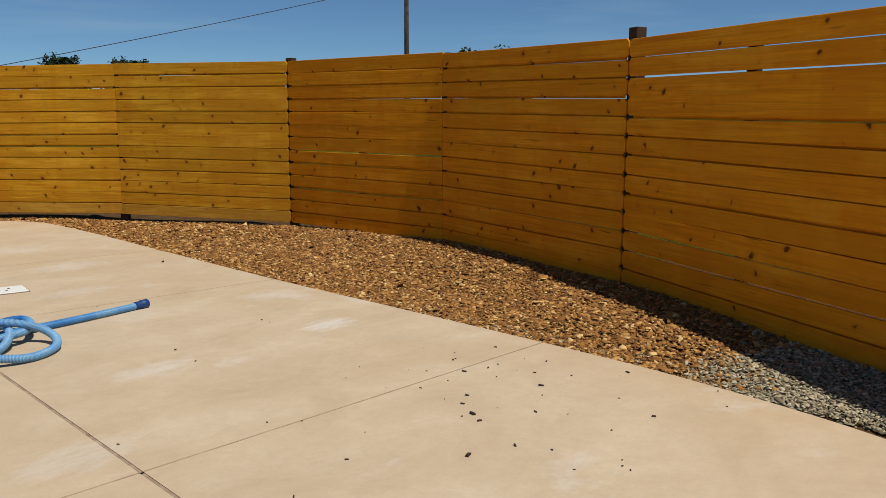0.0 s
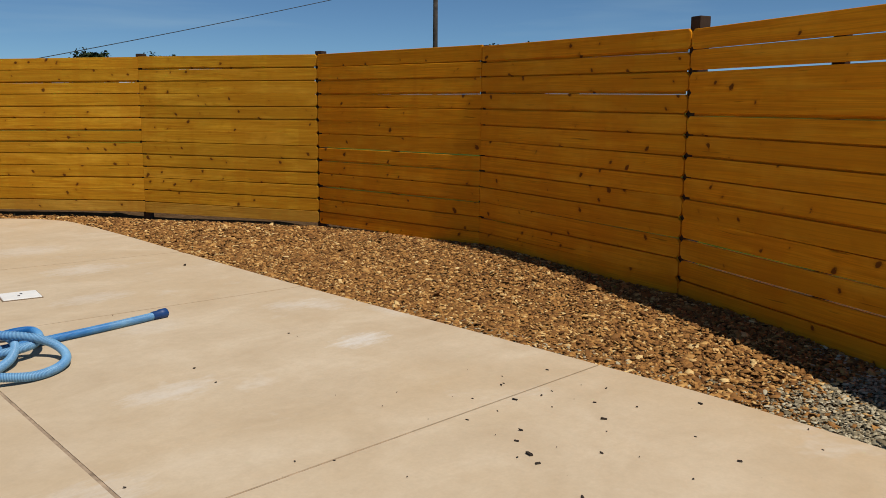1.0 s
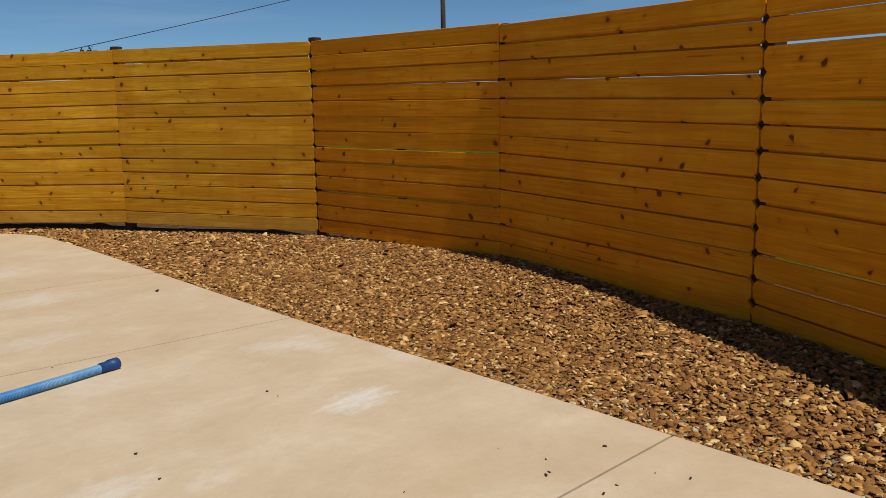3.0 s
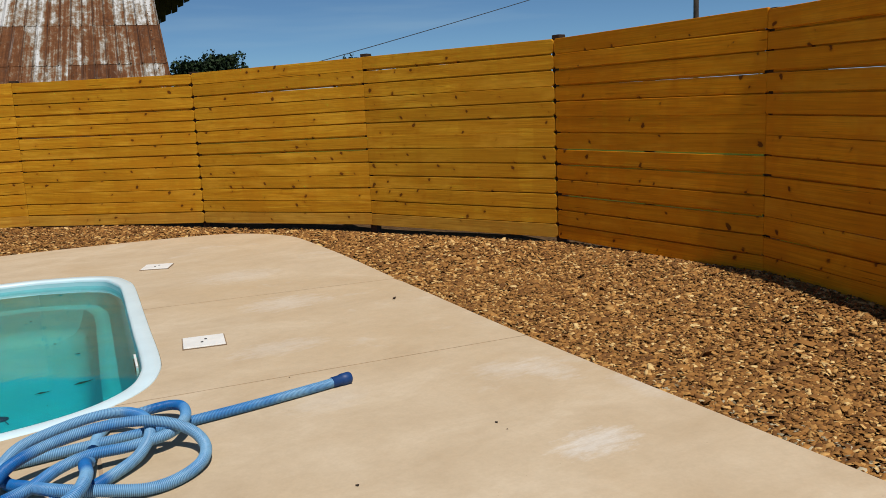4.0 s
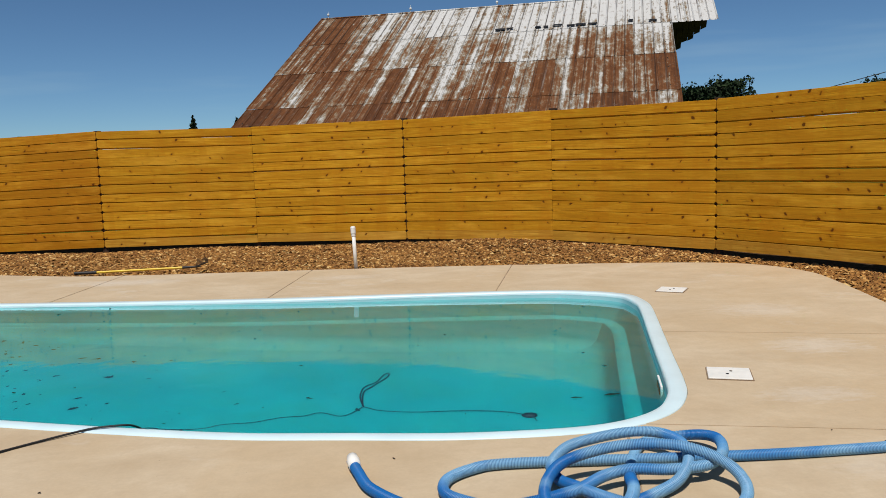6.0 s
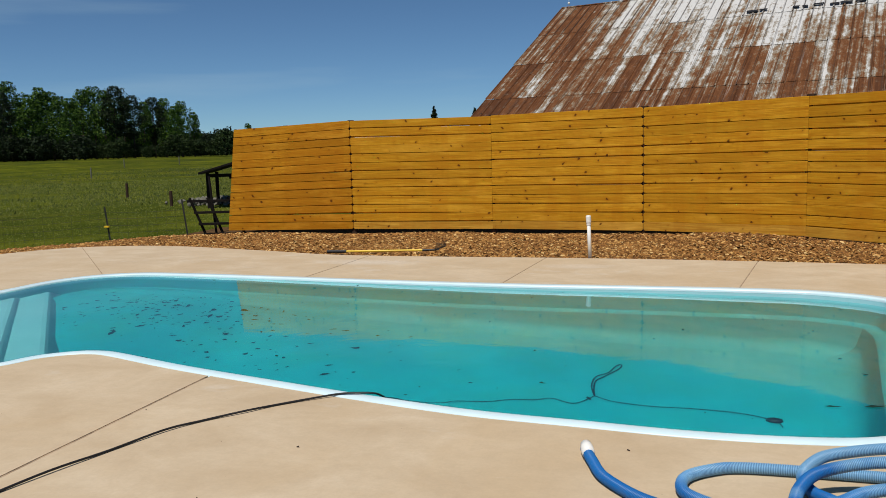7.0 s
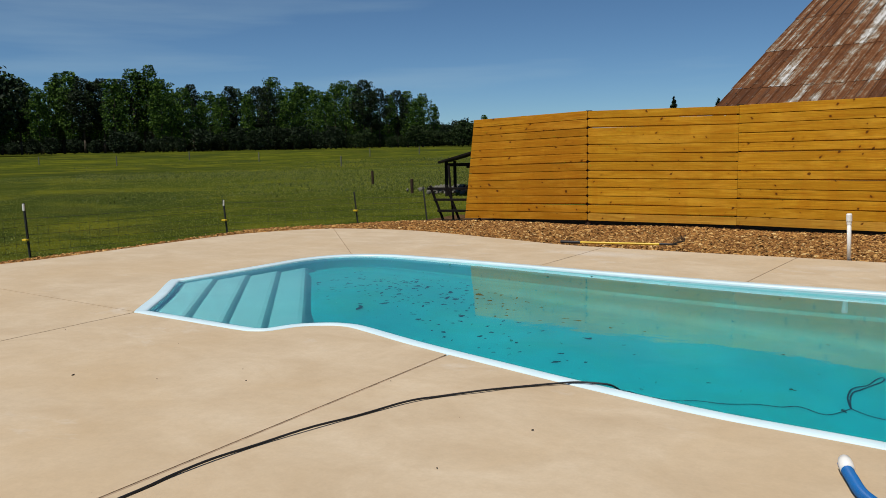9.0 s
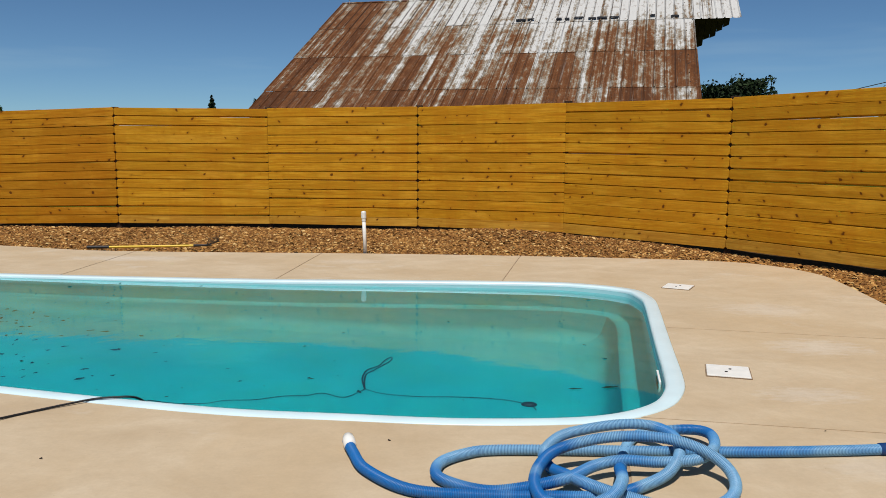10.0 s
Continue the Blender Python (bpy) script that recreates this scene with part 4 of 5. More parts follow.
# ---- cords ----
def make_cord():
    cord = thing("black_cord", "thin black cord across the concrete into the water", "cord", at=(-2.7, 2.4, 0))
    o = np.array((-2.7, 2.4, 0))
    dry = [(-2.9, 0.6, .006), (-2.8, 1.5, .006), (-2.77, 2.0, .006), (-2.77, 2.17, .008), (-2.75, 2.37, .012), (-2.71, 2.60, .007), (-2.635, 2.87, .014), (-2.55, 3.14, .007), (-2.45, 3.43, .012), (-2.35, 3.60, .007), (-2.20, 3.77, .012),
           (-2.09, 3.91, .007), (-1.93, 4.055, .010), (-1.81, 4.14, .014), (-1.71, 4.165, .016), (-1.62, 4.21, .0),
           (-1.59, 4.33, -0.09), (-1.56, 4.46, -0.25), (-1.56, 4.69, -0.5), (-1.56, 5.03, -0.85), (-1.56, 5.35, -1.15),
           (-1.51, 5.54, -1.297), (-1.32, 5.59, -1.321), (-1.14, 5.69, -1.344), (-0.99, 5.73, -1.364), (-0.88, 5.8, -1.377), (-0.71, 5.75, -1.397), (-0.58, 5.93, -1.411)]
    wet = [(-0.58, 5.93, -1.411), (-0.43, 5.85, -1.427), (-0.18, 5.83, -1.45), (0.07, 5.85, -1.469), (0.32, 5.84, -1.484), (0.48, 5.81, -1.492), (0.58, 5.76, -1.495), (0.64, 5.72, -1.497), (0.66, 5.63, -1.497)]
    part("wet_end", tube_mesh("wet_end", even(spline(wet, 8), 0.02) - o, 0.0038, BLACK, 8), BLACK, cord)
    run = even(spline(dry, 8), 0.02)
    part("cable", tube_mesh("cable", run - o, np.where(run[:, 2] > -0.2, 0.0058, 0.0038), BLACK, 8), BLACK, cord)
    loop = [(-0.58, 5.93, -1.411), (-0.62, 6.12, -1.406), (-0.62, 6.27, -1.406), (-0.59, 6.36, -1.41), (-0.52, 6.45, -1.417), (-0.47, 6.62, -1.423), (-0.43, 6.67, -1.427),
            (-0.43, 6.59, -1.426), (-0.49, 6.46, -1.42), (-0.55, 6.34, -1.414), (-0.6, 6.25, -1.409), (-0.6, 6.1, -1.409), (-0.58, 5.93, -1.411)]
    part("knotted_loop", tube_mesh("knotted_loop", even(spline(loop, 8), 0.02) - o, 0.006, BLACK, 8), BLACK, cord)
    bm = bmesh.new()
    bmesh.ops.create_uvsphere(bm, u_segments=16, v_segments=10, radius=1.0, matrix=Matrix.Translation((0.62 - o[0], 5.74 - o[1], -1.496)) @ Matrix.Diagonal((0.058, 0.04, 0.03, 1)))
    part("float_plug", bm, BLACK, cord, "dark rounded plug", True)


make_cord()


# ---- lids, pipe, rake ----
def make_lid(at, turn):
    lid = thing("skimmer_lid", "square white plastic skimmer lid set flush in concrete", "lid", "skimmer lids", at)
    lid.rotation_euler = (0, 0, radians(turn))
    bm = bmesh.new()
    box(bm, (0.245, 0.245, 0.02), None, 0.006)
    part("cover", bm, WHITE, lid)
    for s in (-1, 1):
        bm = bmesh.new()
        bmesh.ops.create_cone(bm, cap_ends=True, segments=14, radius1=0.009, radius2=0.009, depth=0.006)
        part("finger_hole", bm, BLACK, lid, "dark finger hole", False, pose(0.012 * s, 0.032 * s, 0.0095))
    bm = bmesh.new()
    for x, y, sx, sy in ((0, 0.1255, 0.257, 0.006), (0, -0.1255, 0.257, 0.006), (0.1255, 0, 0.006, 0.245), (-0.1255, 0, 0.006, 0.245)):
        box(bm, (sx, sy, 0.008), Matrix.Translation((x, y, 0.0)))
    part("rim", bm, RIM, lid, "dirty rim")


make_lid((1.69, 4.735, 0.002), -16)
make_lid((2.21, 7.62, 0.002), -28)


def make_pipe():
    pipe = thing("standpipe", "white plastic standpipe with a cap at the deck edge", "pipe", at=(-0.945, 9.93, -0.05))
    pipe.rotation_euler = (radians(-1.0), radians(-2.0), 0)
    part("tube", rod(bmesh.new(), (0, 0, 0), (0, 0, 0.50), 0.0225, sides=18), WHITE, pipe, "", True)
    bm = rod(bmesh.new(), (0, 0, 0.475), (0, 0, 0.545), 0.031, sides=18)
    rod(bm, (0, 0, 0.545), (0, 0, 0.56), 0.031, 0.022, sides=18)
    part("cap", bm, WHITE, pipe)
    part("collar", rod(bmesh.new(), (0, 0, 0.44), (0, 0, 0.475), 0.026, sides=18), WHITE, pipe)


make_pipe()


def make_rake():
    rake = thing("garden_rake", "rake with a yellow fibreglass handle lying on rock chips", "rake", at=(-4.36, 10.24, 0.0))
    part("grip", rod(bmesh.new(), (-0.10, -0.02, 0.02), (0.17, 0.0, 0.02), 0.02, sides=10), BLACK, rake, "black foam grip")
    part("handle", rod(bmesh.new(), (0.15, 0, 0.02), (1.22, 0.10, 0.03), 0.014, sides=10), YELLOW, rake, "yellow fibreglass handle")
    part("ferrule", rod(bmesh.new(), (1.2, 0.098, 0.03), (1.42, 0.125, 0.035), 0.016, 0.01, sides=10), BLACK, rake)
    head = bmesh.new()
    rod(head, (1.42, -0.07, 0.06), (1.46, 0.32, 0.06), 0.009, sides=8)
    bar = part("head", head, STEEL, rake, "dark steel rake head")
    for i in range(10):
        y = -0.06 + 0.041 * i
        part("tine", rod(bmesh.new(), (1.42 + 0.004 * i, y, 0.06), (1.44 + 0.004 * i, y, 0.14), 0.005, 0.003, sides=6), STEEL, bar)


make_rake()


# ---- barn ----
def make_barn():
    ridge_l = Vector((-4.02, 33.63, 6.72))
    d = Vector((0.969, -0.2466, 0)).normalized()
    s = Vector((-0.206, -0.858, -0.4708)).normalized()      # down the front slope
    nrm = d.cross(s).normalized()
    nrm = nrm if nrm.z > 0 else -nrm
    length, slope = 13.26, 9.55
    barn = thing("barn", "old wooden barn with a rusted whitish tin roof", "barn", at=(ridge_l.x, ridge_l.y, 0))
    base = barn.location.copy()
    horiz = Vector((s.x, s.y, 0)).normalized()
    half = slope * math.hypot(s.x, s.y)

    def sheet(w, l):
        """A crimped metal sheet: ridges along both sides and two between; x across, y down the slope."""
        bm = bmesh.new()
        prof = []
        for c in (0, w / 2, w):
            prof += [(c - 0.03, 0.0), (c - 0.007, 0.034), (c + 0.007, 0.034), (c + 0.03, 0.0)]
        top = [bm.verts.new((x, 0, z)) for x, z in prof]
        low = [bm.verts.new((x, l, z + 0.006)) for x, z in prof]
        for i in range(len(prof) - 1):
            bm.faces.new((top[i], top[i + 1], low[i + 1], low[i]))
        bmesh.ops.recalc_face_normals(bm, faces=bm.faces[:])
        return bm

    cols, courses = 22, (2.75, 2.65, 2.70, 1.45)
    w, rows = length / cols, len(courses)
    sheets = [mesh_of("roof_sheet", sheet(w, l + 0.05), ROOF) for l in courses]
    rng = random.Random(9)
    for c in range(cols):
        for r in range(rows):
            p = ridge_l + d * (c * w) + s * (sum(courses[:r]) + rng.uniform(-0.02, 0.02)) + nrm * (0.007 * (rows - r)) - base
            m = Matrix((d, s, nrm)).transposed().to_4x4()
            m.translation = p
            m = m @ Matrix.Rotation(rng.uniform(-0.004, 0.004), 4, "Z")
            part("roof_sheet", sheets[r], ROOF, barn, "", False, m)
    # the hood over the loft door, three sheets wide on the ridge
    hood_m = mesh_of("hood_sheet", sheet(0.5, 2.95), ROOF)
    for c in range(3):
        m = Matrix((d, s, nrm)).transposed().to_4x4()
        m.translation = ridge_l + d * (length + c * 0.49) + nrm * 0.05 - base
        part("hood_sheet", hood_m, ROOF, barn, "", False, m)
    s2 = Vector((-s.x, -s.y, s.z))
    n2 = d.cross(s2)
    n2 = n2 if n2.z > 0 else -n2

    def slab(a, b, c, e, name, material, label=""):
        bm = bmesh.new()
        vs = [bm.verts.new(Vector(q) - base) for q in (a, b, c, e)]
        fc = bm.faces.new(vs)
        made = bmesh.ops.extrude_face_region(bm, geom=[fc])
        bm.normal_update()
        bmesh.ops.translate(bm, vec=fc.normal * -0.05, verts=[g for g in made["geom"] if isinstance(g, bmesh.types.BMVert)])
        bmesh.ops.recalc_face_normals(bm, faces=bm.faces[:])
        part(name, bm, material, barn, label)

    a, b = ridge_l, ridge_l + d * length
    slab(a, b, b + s2 * slope, a + s2 * slope, "rear_roof", ROOF)
    e = b + d * 1.47
    dn = Vector((0, 0, -0.06))
    slab(b, e, e + s2 * 1.75, b + s2 * 3.9, "hood_rear", ROOF)
    # ragged plank lining under the far side of the hood
    n = 7
    for i in range(n):
        q0, q1 = 1.5 * i / n, 1.5 * (i + 1) / n - 0.012
        end = 4.0 - 2.1 * (i + 0.5) / n + rng.uniform(-0.2, 0.12)
        slab(b + d * q0 + dn * 2, b + d * q1 + dn * 2, b + d * q1 + s2 * (end - 0.14) + dn * 2, b + d * q0 + s2 * end + dn * 2, "hood_plank", OLD_WOOD, "dark ragged plank under the hood")
    # black tar dabs along the first lap
    for u, wd in ((0.565, 0.30), (0.59, 0.18), (0.665, 0.14), (0.685, 0.1), (0.715, 0.26), (0.75, 0.22), (0.775, 0.3), (0.805, 0.26), (0.90, 0.12), (0.955, 0.2)):
        bm = bmesh.new()
        box(bm, (wd, 0.09 + 0.06 * rng.random(), 0.02), None, 0.008)
        for q in bm.verts:
            q.co += Vector((rng.uniform(-0.04, 0.04), rng.uniform(-0.03, 0.03), 0))
        m = Matrix((d, s, nrm)).transposed().to_4x4()
        m.translation = ridge_l + d * (length * u) + s * (2.62 + rng.uniform(-0.12, 0.05)) + nrm * 0.085 - base
        part("tar_dab", bm, BLACK, barn, "black tar dab on the lap", False, m)
    # gable planks and long walls below the roof
    for g, q in ((0.25, a), (length - 0.25, b)):
        foot = ridge_l + d * g
        n = 28
        for i in range(n):
            u = -half * 0.96 + 2 * half * 0.96 * (i + 0.5) / n
            z = ridge_l.z - abs(u) / half * slope * abs(s.z) - 0.1
            bm = bmesh.new()
            box(bm, (0.03, 2 * half * 0.96 / n - 0.012, z + 0.2), None)
            m = Matrix((d, horiz, Vector((0, 0, 1)))).transposed().to_4x4()
            m.translation = foot + horiz * u + Vector((0, 0, -ridge_l.z + z / 2 - 0.1)) - Vector((base.x, base.y, 0))
            part("plank", bm, OLD_WOOD, barn, "", False, m)
    for sg in (1, -1):
        bm = bmesh.new()
        h = ridge_l.z - slope * abs(s.z) * 0.96
        box(bm, (length - 0.6, 0.06, h + 0.1), None)
        m = Matrix((d, horiz, Vector((0, 0, 1)))).transposed().to_4x4()
        m.translation = ridge_l + d * (length / 2) + horiz * (half * 0.95 * sg) + Vector((0, 0, -ridge_l.z + h / 2 - 0.1)) - Vector((base.x, base.y, 0))
        part("side_wall", bm, OLD_WOOD, barn, "", False, m)
    # ridge cap and lightning rods
    bm = bmesh.new()
    rod(bm, ridge_l + Vector((0, 0, 0.05)) - base, e + Vector((0, 0, 0.05)) - base, 0.035, sides=8)
    part("ridge_cap", bm, ROOF, barn, "pale metal ridge cap")
    for f in (0.02, 0.25, 0.48, 0.73):
        p = ridge_l + d * (14.7 * f) - base
        bm = rod(bmesh.new(), p, p + Vector((0, 0, 0.34)), 0.014, 0.006, sides=6)
        bmesh.ops.create_uvsphere(bm, u_segments=10, v_segments=6, radius=0.05, matrix=Matrix.Translation(p + Vector((0, 0, 0.2))))
        part("lightning_rod", bm, WHITE, barn)
    return barn


make_barn()


# ---- utility pole and cable ----
def make_pole():
    pole = thing("utility_pole", "tall weathered grey wooden utility pole", "utility pole", at=(29.9, 23.68, -0.1))
    part("shaft", rod(bmesh.new(), (0, 0, 0), (0, 0, 9.2), 0.13, 0.10, 14), OLD_WOOD, pole, "", True)
    part("crossarm", box(bmesh.new(), (1.6, 0.1, 0.12), Matrix.Translation((0, 0.12, 8.6)), 0.01), POST, pole)
    part("insulator", rod(bmesh.new(), (0.6, 0.12, 8.66), (0.6, 0.12, 8.8), 0.04, 0.03), STEEL, pole)
    a, b = np.array((29.8, 23.8, 7.45)), np.array((10.4, 30.2, 2.25))
    pts = [a + (b - a) * u + np.array((0, 0, -0.35 * 4 * u * (1 - u) * 0.35)) for u in np.linspace(0, 1, 30)]
    line = thing("overhead_cable", "thin black cable sagging between pole and barn", "cable", at=(29.8, 23.8, 7.45))
    part("strand", tube_mesh("strand", np.array(pts) - a, 0.016, BLACK, 6), BLACK, line)


make_pole()


# ---- pasture: posts, wire, shed ----
def make_wire_fence():
    fence = thing("wire_fence", "low wire fence on dark steel posts at the pasture edge", "fence", at=(-10, 10, -0.12))
    o = Vector((-10, 10, -0.12))
    posts = [(-11.9, 3.0, 0.66), (-11.17, 6.89, 0.64), (-10.77, 10.30, 0.48), (-9.43, 12.3, 0.52), (-8.25, 12.85, 0.60)]
    for i, (x, y, z) in enumerate(posts):
        bm = bmesh.new()
        m = Matrix.Translation(Vector((x, y, (z - 0.3) / 2)) - o) @ Euler((0.02 * (i - 2), -0.09, 0.1 * i)).to_matrix().to_4x4()
        box(bm, (0.028, 0.007, z + 0.3), m, 0.002)
        box(bm, (0.007, 0.028, z + 0.3), m @ Matrix.Translation((0, 0.014, 0)), 0.002)
        p = part("post", bm, STEEL, fence, "dark steel studded post")
        if i in (1, 2, 3):
            bm = bmesh.new()
            box(bm, (0.09, 0.05, 0.03), Matrix.Translation(Vector((x, y - 0.03, 0.12 + 0.05 * (i == 3))) - o), 0.006)
            part("insulator", bm, YELLOW, p, "yellow plastic insulator")
        if i in (1, 2):
            part("tip", box(bmesh.new(), (0.034, 0.02, 0.10), Matrix.Translation(Vector((x - 0.03, y, z - 0.06)) - o), 0.005), WHITE, p, "white painted tip")
    for a, b in zip(posts, posts[1:]):
        a, b = np.array((a[0], a[1], 0.0)), np.array((b[0], b[1], 0.0))
        for z in (-0.05, 0.07, 0.19, 0.31, 0.42):
            pts = [tuple(a + (b - a) * u + np.array((0, 0, z - 0.02 * math.sin(u * math.pi))) - np.array(o)) for u in np.linspace(0, 1, 6)]
            part("wire", tube_mesh("wire", pts, 0.0022, WIRE, 4), WIRE, fence)
        n = int(np.linalg.norm(b - a) / 0.15)
        bm = bmesh.new()
        for i in range(1, n):
            q = a + (b - a) * i / n - np.array(o)
            rod(bm, (q[0], q[1], q[2] - 0.06), (q[0], q[1], q[2] + 0.42), 0.0018, sides=4)
        tagged(part("stay_wires", bm, WIRE, fence), kind="stuff")


make_wire_fence()


def polar(az, dist, z=None):
    """A place by compass angle from +y and distance from the spot where the camera lingers."""
    x, y = -0.12 + dist * math.sin(radians(az)), dist * math.cos(radians(az))
    return Vector((x, y, float(ground_z(x, y)) if z is None else z))


def make_shed():
    at = polar(-29.15, 24)
    shed = thing("lean_to_shed", "dark open lean-to shed with a sloping roof", "shed", at=at)
    ang = radians(20)
    shed.rotation_euler = (0, 0, ang)
    for x, y, h in ((-0.7, 0, 1.0), (0.1, 0, 1.2), (0.9, 0, 1.4), (-0.7, 1.4, 1.0), (0.9, 1.4, 1.4), (2.0, 0, 1.5)):
        part("post", box(bmesh.new(), (0.09, 0.09, h), Matrix.Translation((x, y, h / 2)), 0.008), TARRED, shed)
    part("roof", box(bmesh.new(), (3.4, 2.1, 0.06), Matrix.Translation((0.75, 0.7, 1.45)) @ Matrix.Rotation(-0.27, 4, "Y"), 0.01), TARRED, shed)
    part("tie_beam", box(bmesh.new(), (2.8, 0.07, 0.09), Matrix.Translation((0.7, -0.02, 0.92)), 0.006), TARRED, shed)
    for z, t in ((0.5, 0.5), (0.7, 0.85), (0.9, -0.5)):
        part("brace", box(bmesh.new(), (1.0, 0.05, 0.07), Matrix.Translation((0.4, -0.06, z)) @ Matrix.Rotation(t + 0.4, 4, "Y"), 0.006), TARRED, shed)
    # feeder frame
    f = thing("wooden_hay_feeder", "dark wooden ladder-like hay feeder leaning in the grass", "feeder", at=polar(-31.0, 15.6))
    f.rotation_euler = (0, 0, radians(15))
    for x0, x1 in ((-0.20, -0.02), (0.12, 0.30), (0.52, 0.7)):
        part("leg", rod(bmesh.new(), (x0 - 0.08, 0, 0.72), (x1, 0.1, -0.05), 0.024, sides=8), TARRED, f)
    for z, a, b in ((0.66, -0.34, 0.75), (0.45, -0.22, 0.75), (0.24, -0.15, 0.75), (0.05, -0.05, 0.8)):
        part("rail", box(bmesh.new(), (b - a, 0.03, 0.045), Matrix.Translation(((a + b) / 2, 0.02, z)), 0.004), TARRED, f)
    part("prop", rod(bmesh.new(), (0.02, 0.25, 1.1), (0.12, 0.2, 0.0), 0.022, sides=8), TARRED, f)
    # rubble
    rng = np.random.default_rng(4)
    n = 150
    c = polar(-30.8, 26)
    pl = np.stack([c.x + rng.normal(0, 0.36, n), c.y + rng.normal(0, 0.4, n), c.z + rng.uniform(0.0, 0.2, n)], 1)
    me = scatter_mesh("rubble_pile", CHIP_V, CHIP_F, pl, turns(n, 8, 0.6), 0.055 * rng.uniform(0.6, 1.4, (n, 3)), ROCK, 0.2, 5)
    tagged(new("rubble_pile", me), "pile of pale broken stones in the grass", "rubble", kind="stuff")
    for az, dist, h in ((-35.9, 33, 0.55), (-33.2, 26, 0.46), (-38, 62, 0.8), (-43.5, 80, 0.9), (-48, 90, 0.9), (-52.5, 75, 0.8), (-36, 90, 0.9), (-32.6, 95, 0.9), (-57, 85, 0.8)):
        p = thing("pasture_post", "grey wooden fence post standing in the pasture", "post", "pasture posts", at=polar(az, dist))
        part("shaft", rod(bmesh.new(), (0, 0, -0.1), (0, 0, h), 0.045 if dist > 45 else 0.05, sides=8), POST if dist < 45 else ROCK, p)


make_shed()


# ---- trees ----
LEAF_V = [(-1, 0.1, 0), (0, -0.6, 0.15), (1, -0.1, 0), (0.1, 0.6, 0.15)]
LITTER_V = [(-1, 0.1, 0), (-0.4, -0.5, 0.05), (0.5, -0.35, 0), (1, 0.05, 0.04), (0.35, 0.25, 0), (-0.2, 0.6, 0.06)]
LITTER_F = [(0, 1, 2, 3, 4, 5)]
LEAF_F = [(0, 1, 2, 3)]


def make_tree(name, height, spread, seed, leaf, leaves, label, category, base=0.25, conical=False, size=0.30, group=""):
    """A tapered trunk with limbs and a crown of many small leaf clumps round the limb ends."""
    rng = np.random.default_rng(seed)
    tree = thing(name, label, category, group, (0, 0, 0))
    bm = bmesh.new()
    top = height * (0.97 if conical else 0.88)
    bend = rng.normal(0, 0.02 * height, (5, 2))
    pts = [(0, 0, -0.2)] + [(bend[i][0] * i / 4, bend[i][1] * i / 4, top * (i + 1) / 5) for i in range(5)]
    r = height * 0.016
    for i in range(5):
        rod(bm, pts[i], pts[i + 1], r * (1 - i / 5.5), r * (1 - (i + 1) / 5.5), 8)
    clumps = []
    n = 26 if not conical else 34
    for i in range(n):
        u = base + (1 - base) * (i + rng.uniform(0, 1)) / n
        z = top * u
        ax = np.array([np.interp(z, [p[2] for p in pts], [p[k] for p in pts]) for k in (0, 1)])
        a = rng.uniform(0, 2 * math.pi)
        if conical:
            reach = spread * (1.03 - u) * rng.uniform(0.7, 1.1)
        else:
            reach = spread * (0.45 + 0.75 * math.sin(math.pi * min(1, (u - base * 0.6) / (1.08 - base * 0.6)))) * rng.uniform(0.35, 1.0)
        end = (ax[0] + reach * math.cos(a), ax[1] + reach * math.sin(a), z + reach * (0.35 if not conical else -0.1) + rng.uniform(0, 0.05) * height)
        rod(bm, (ax[0], ax[1], z), end, r * 0.35 * (1.2 - u), r * 0.1, 5)
        taper = 1.6 * (1.08 - u) if conical else 1.0
        clumps.append((end, (0.55 + 0.5 * rng.random()) * taper))
        clumps.append((((end[0] + ax[0]) / 2, (end[1] + ax[1]) / 2, (end[2] + z) / 2 + 0.02 * height), (0.5 + 0.4 * rng.random()) * taper))
    clumps.append(((pts[-1][0], pts[-1][1], top), 0.2 if conical else 0.6))
    part("trunk", bm, BARK, tree, "", True)
    per = max(4, leaves // len(clumps))
    centres = np.repeat(np.array([c for c, _ in clumps]), per, 0)
    rad = np.repeat(np.array([s for _, s in clumps]), per) * spread * (0.42 if not conical else 0.22)
    k = len(centres)
    off = rng.normal(0, 1, (k, 3))
    off /= np.linalg.norm(off, axis=1)[:, None]
    pos = centres + off * (rad * rng.uniform(0.25, 1, k) ** 0.6)[:, None] * np.array((1, 1, 0.75))
    if conical:   # an even cone with feathery rim
        u = 1 - np.sqrt(rng.uniform(0, 1, k))
        a, q = rng.uniform(0, 2 * math.pi, k), spread * (1.02 - u) * rng.uniform(0, 1, k) ** 0.5 * (1 + 0.18 * np.sin(u * 40))
        pos = np.stack([q * np.cos(a), q * np.sin(a), height * (base + (1 - base) * u)], 1)
    else:         # some leaves fill the crown between the limbs and round off its outline
        share = rng.uniform(0, 1, k) < 0.45
        u = rng.uniform(0, 1, k)
        wide = spread * (0.30 + 0.80 * np.sin(math.pi * np.clip(u * 0.93 + 0.05, 0, 1)) ** 0.8)
        a = rng.uniform(0, 2 * math.pi, k)
        q = wide * rng.uniform(0.3, 1, k) ** 0.5 * (0.82 + 0.18 * np.sin(a * 3 + u * 9 + seed) * np.sin(u * 23 + a * 2))
        fill = np.stack([q * np.cos(a), q * np.sin(a), height * (base + (0.99 - base) * u)], 1)
        pos = np.where(share[:, None], fill, pos)
    pos[:, 2] = np.maximum(pos[:, 2], height * 0.05)
    s = size * rng.uniform(0.6, 1.3, k)[:, None] * np.ones(3)
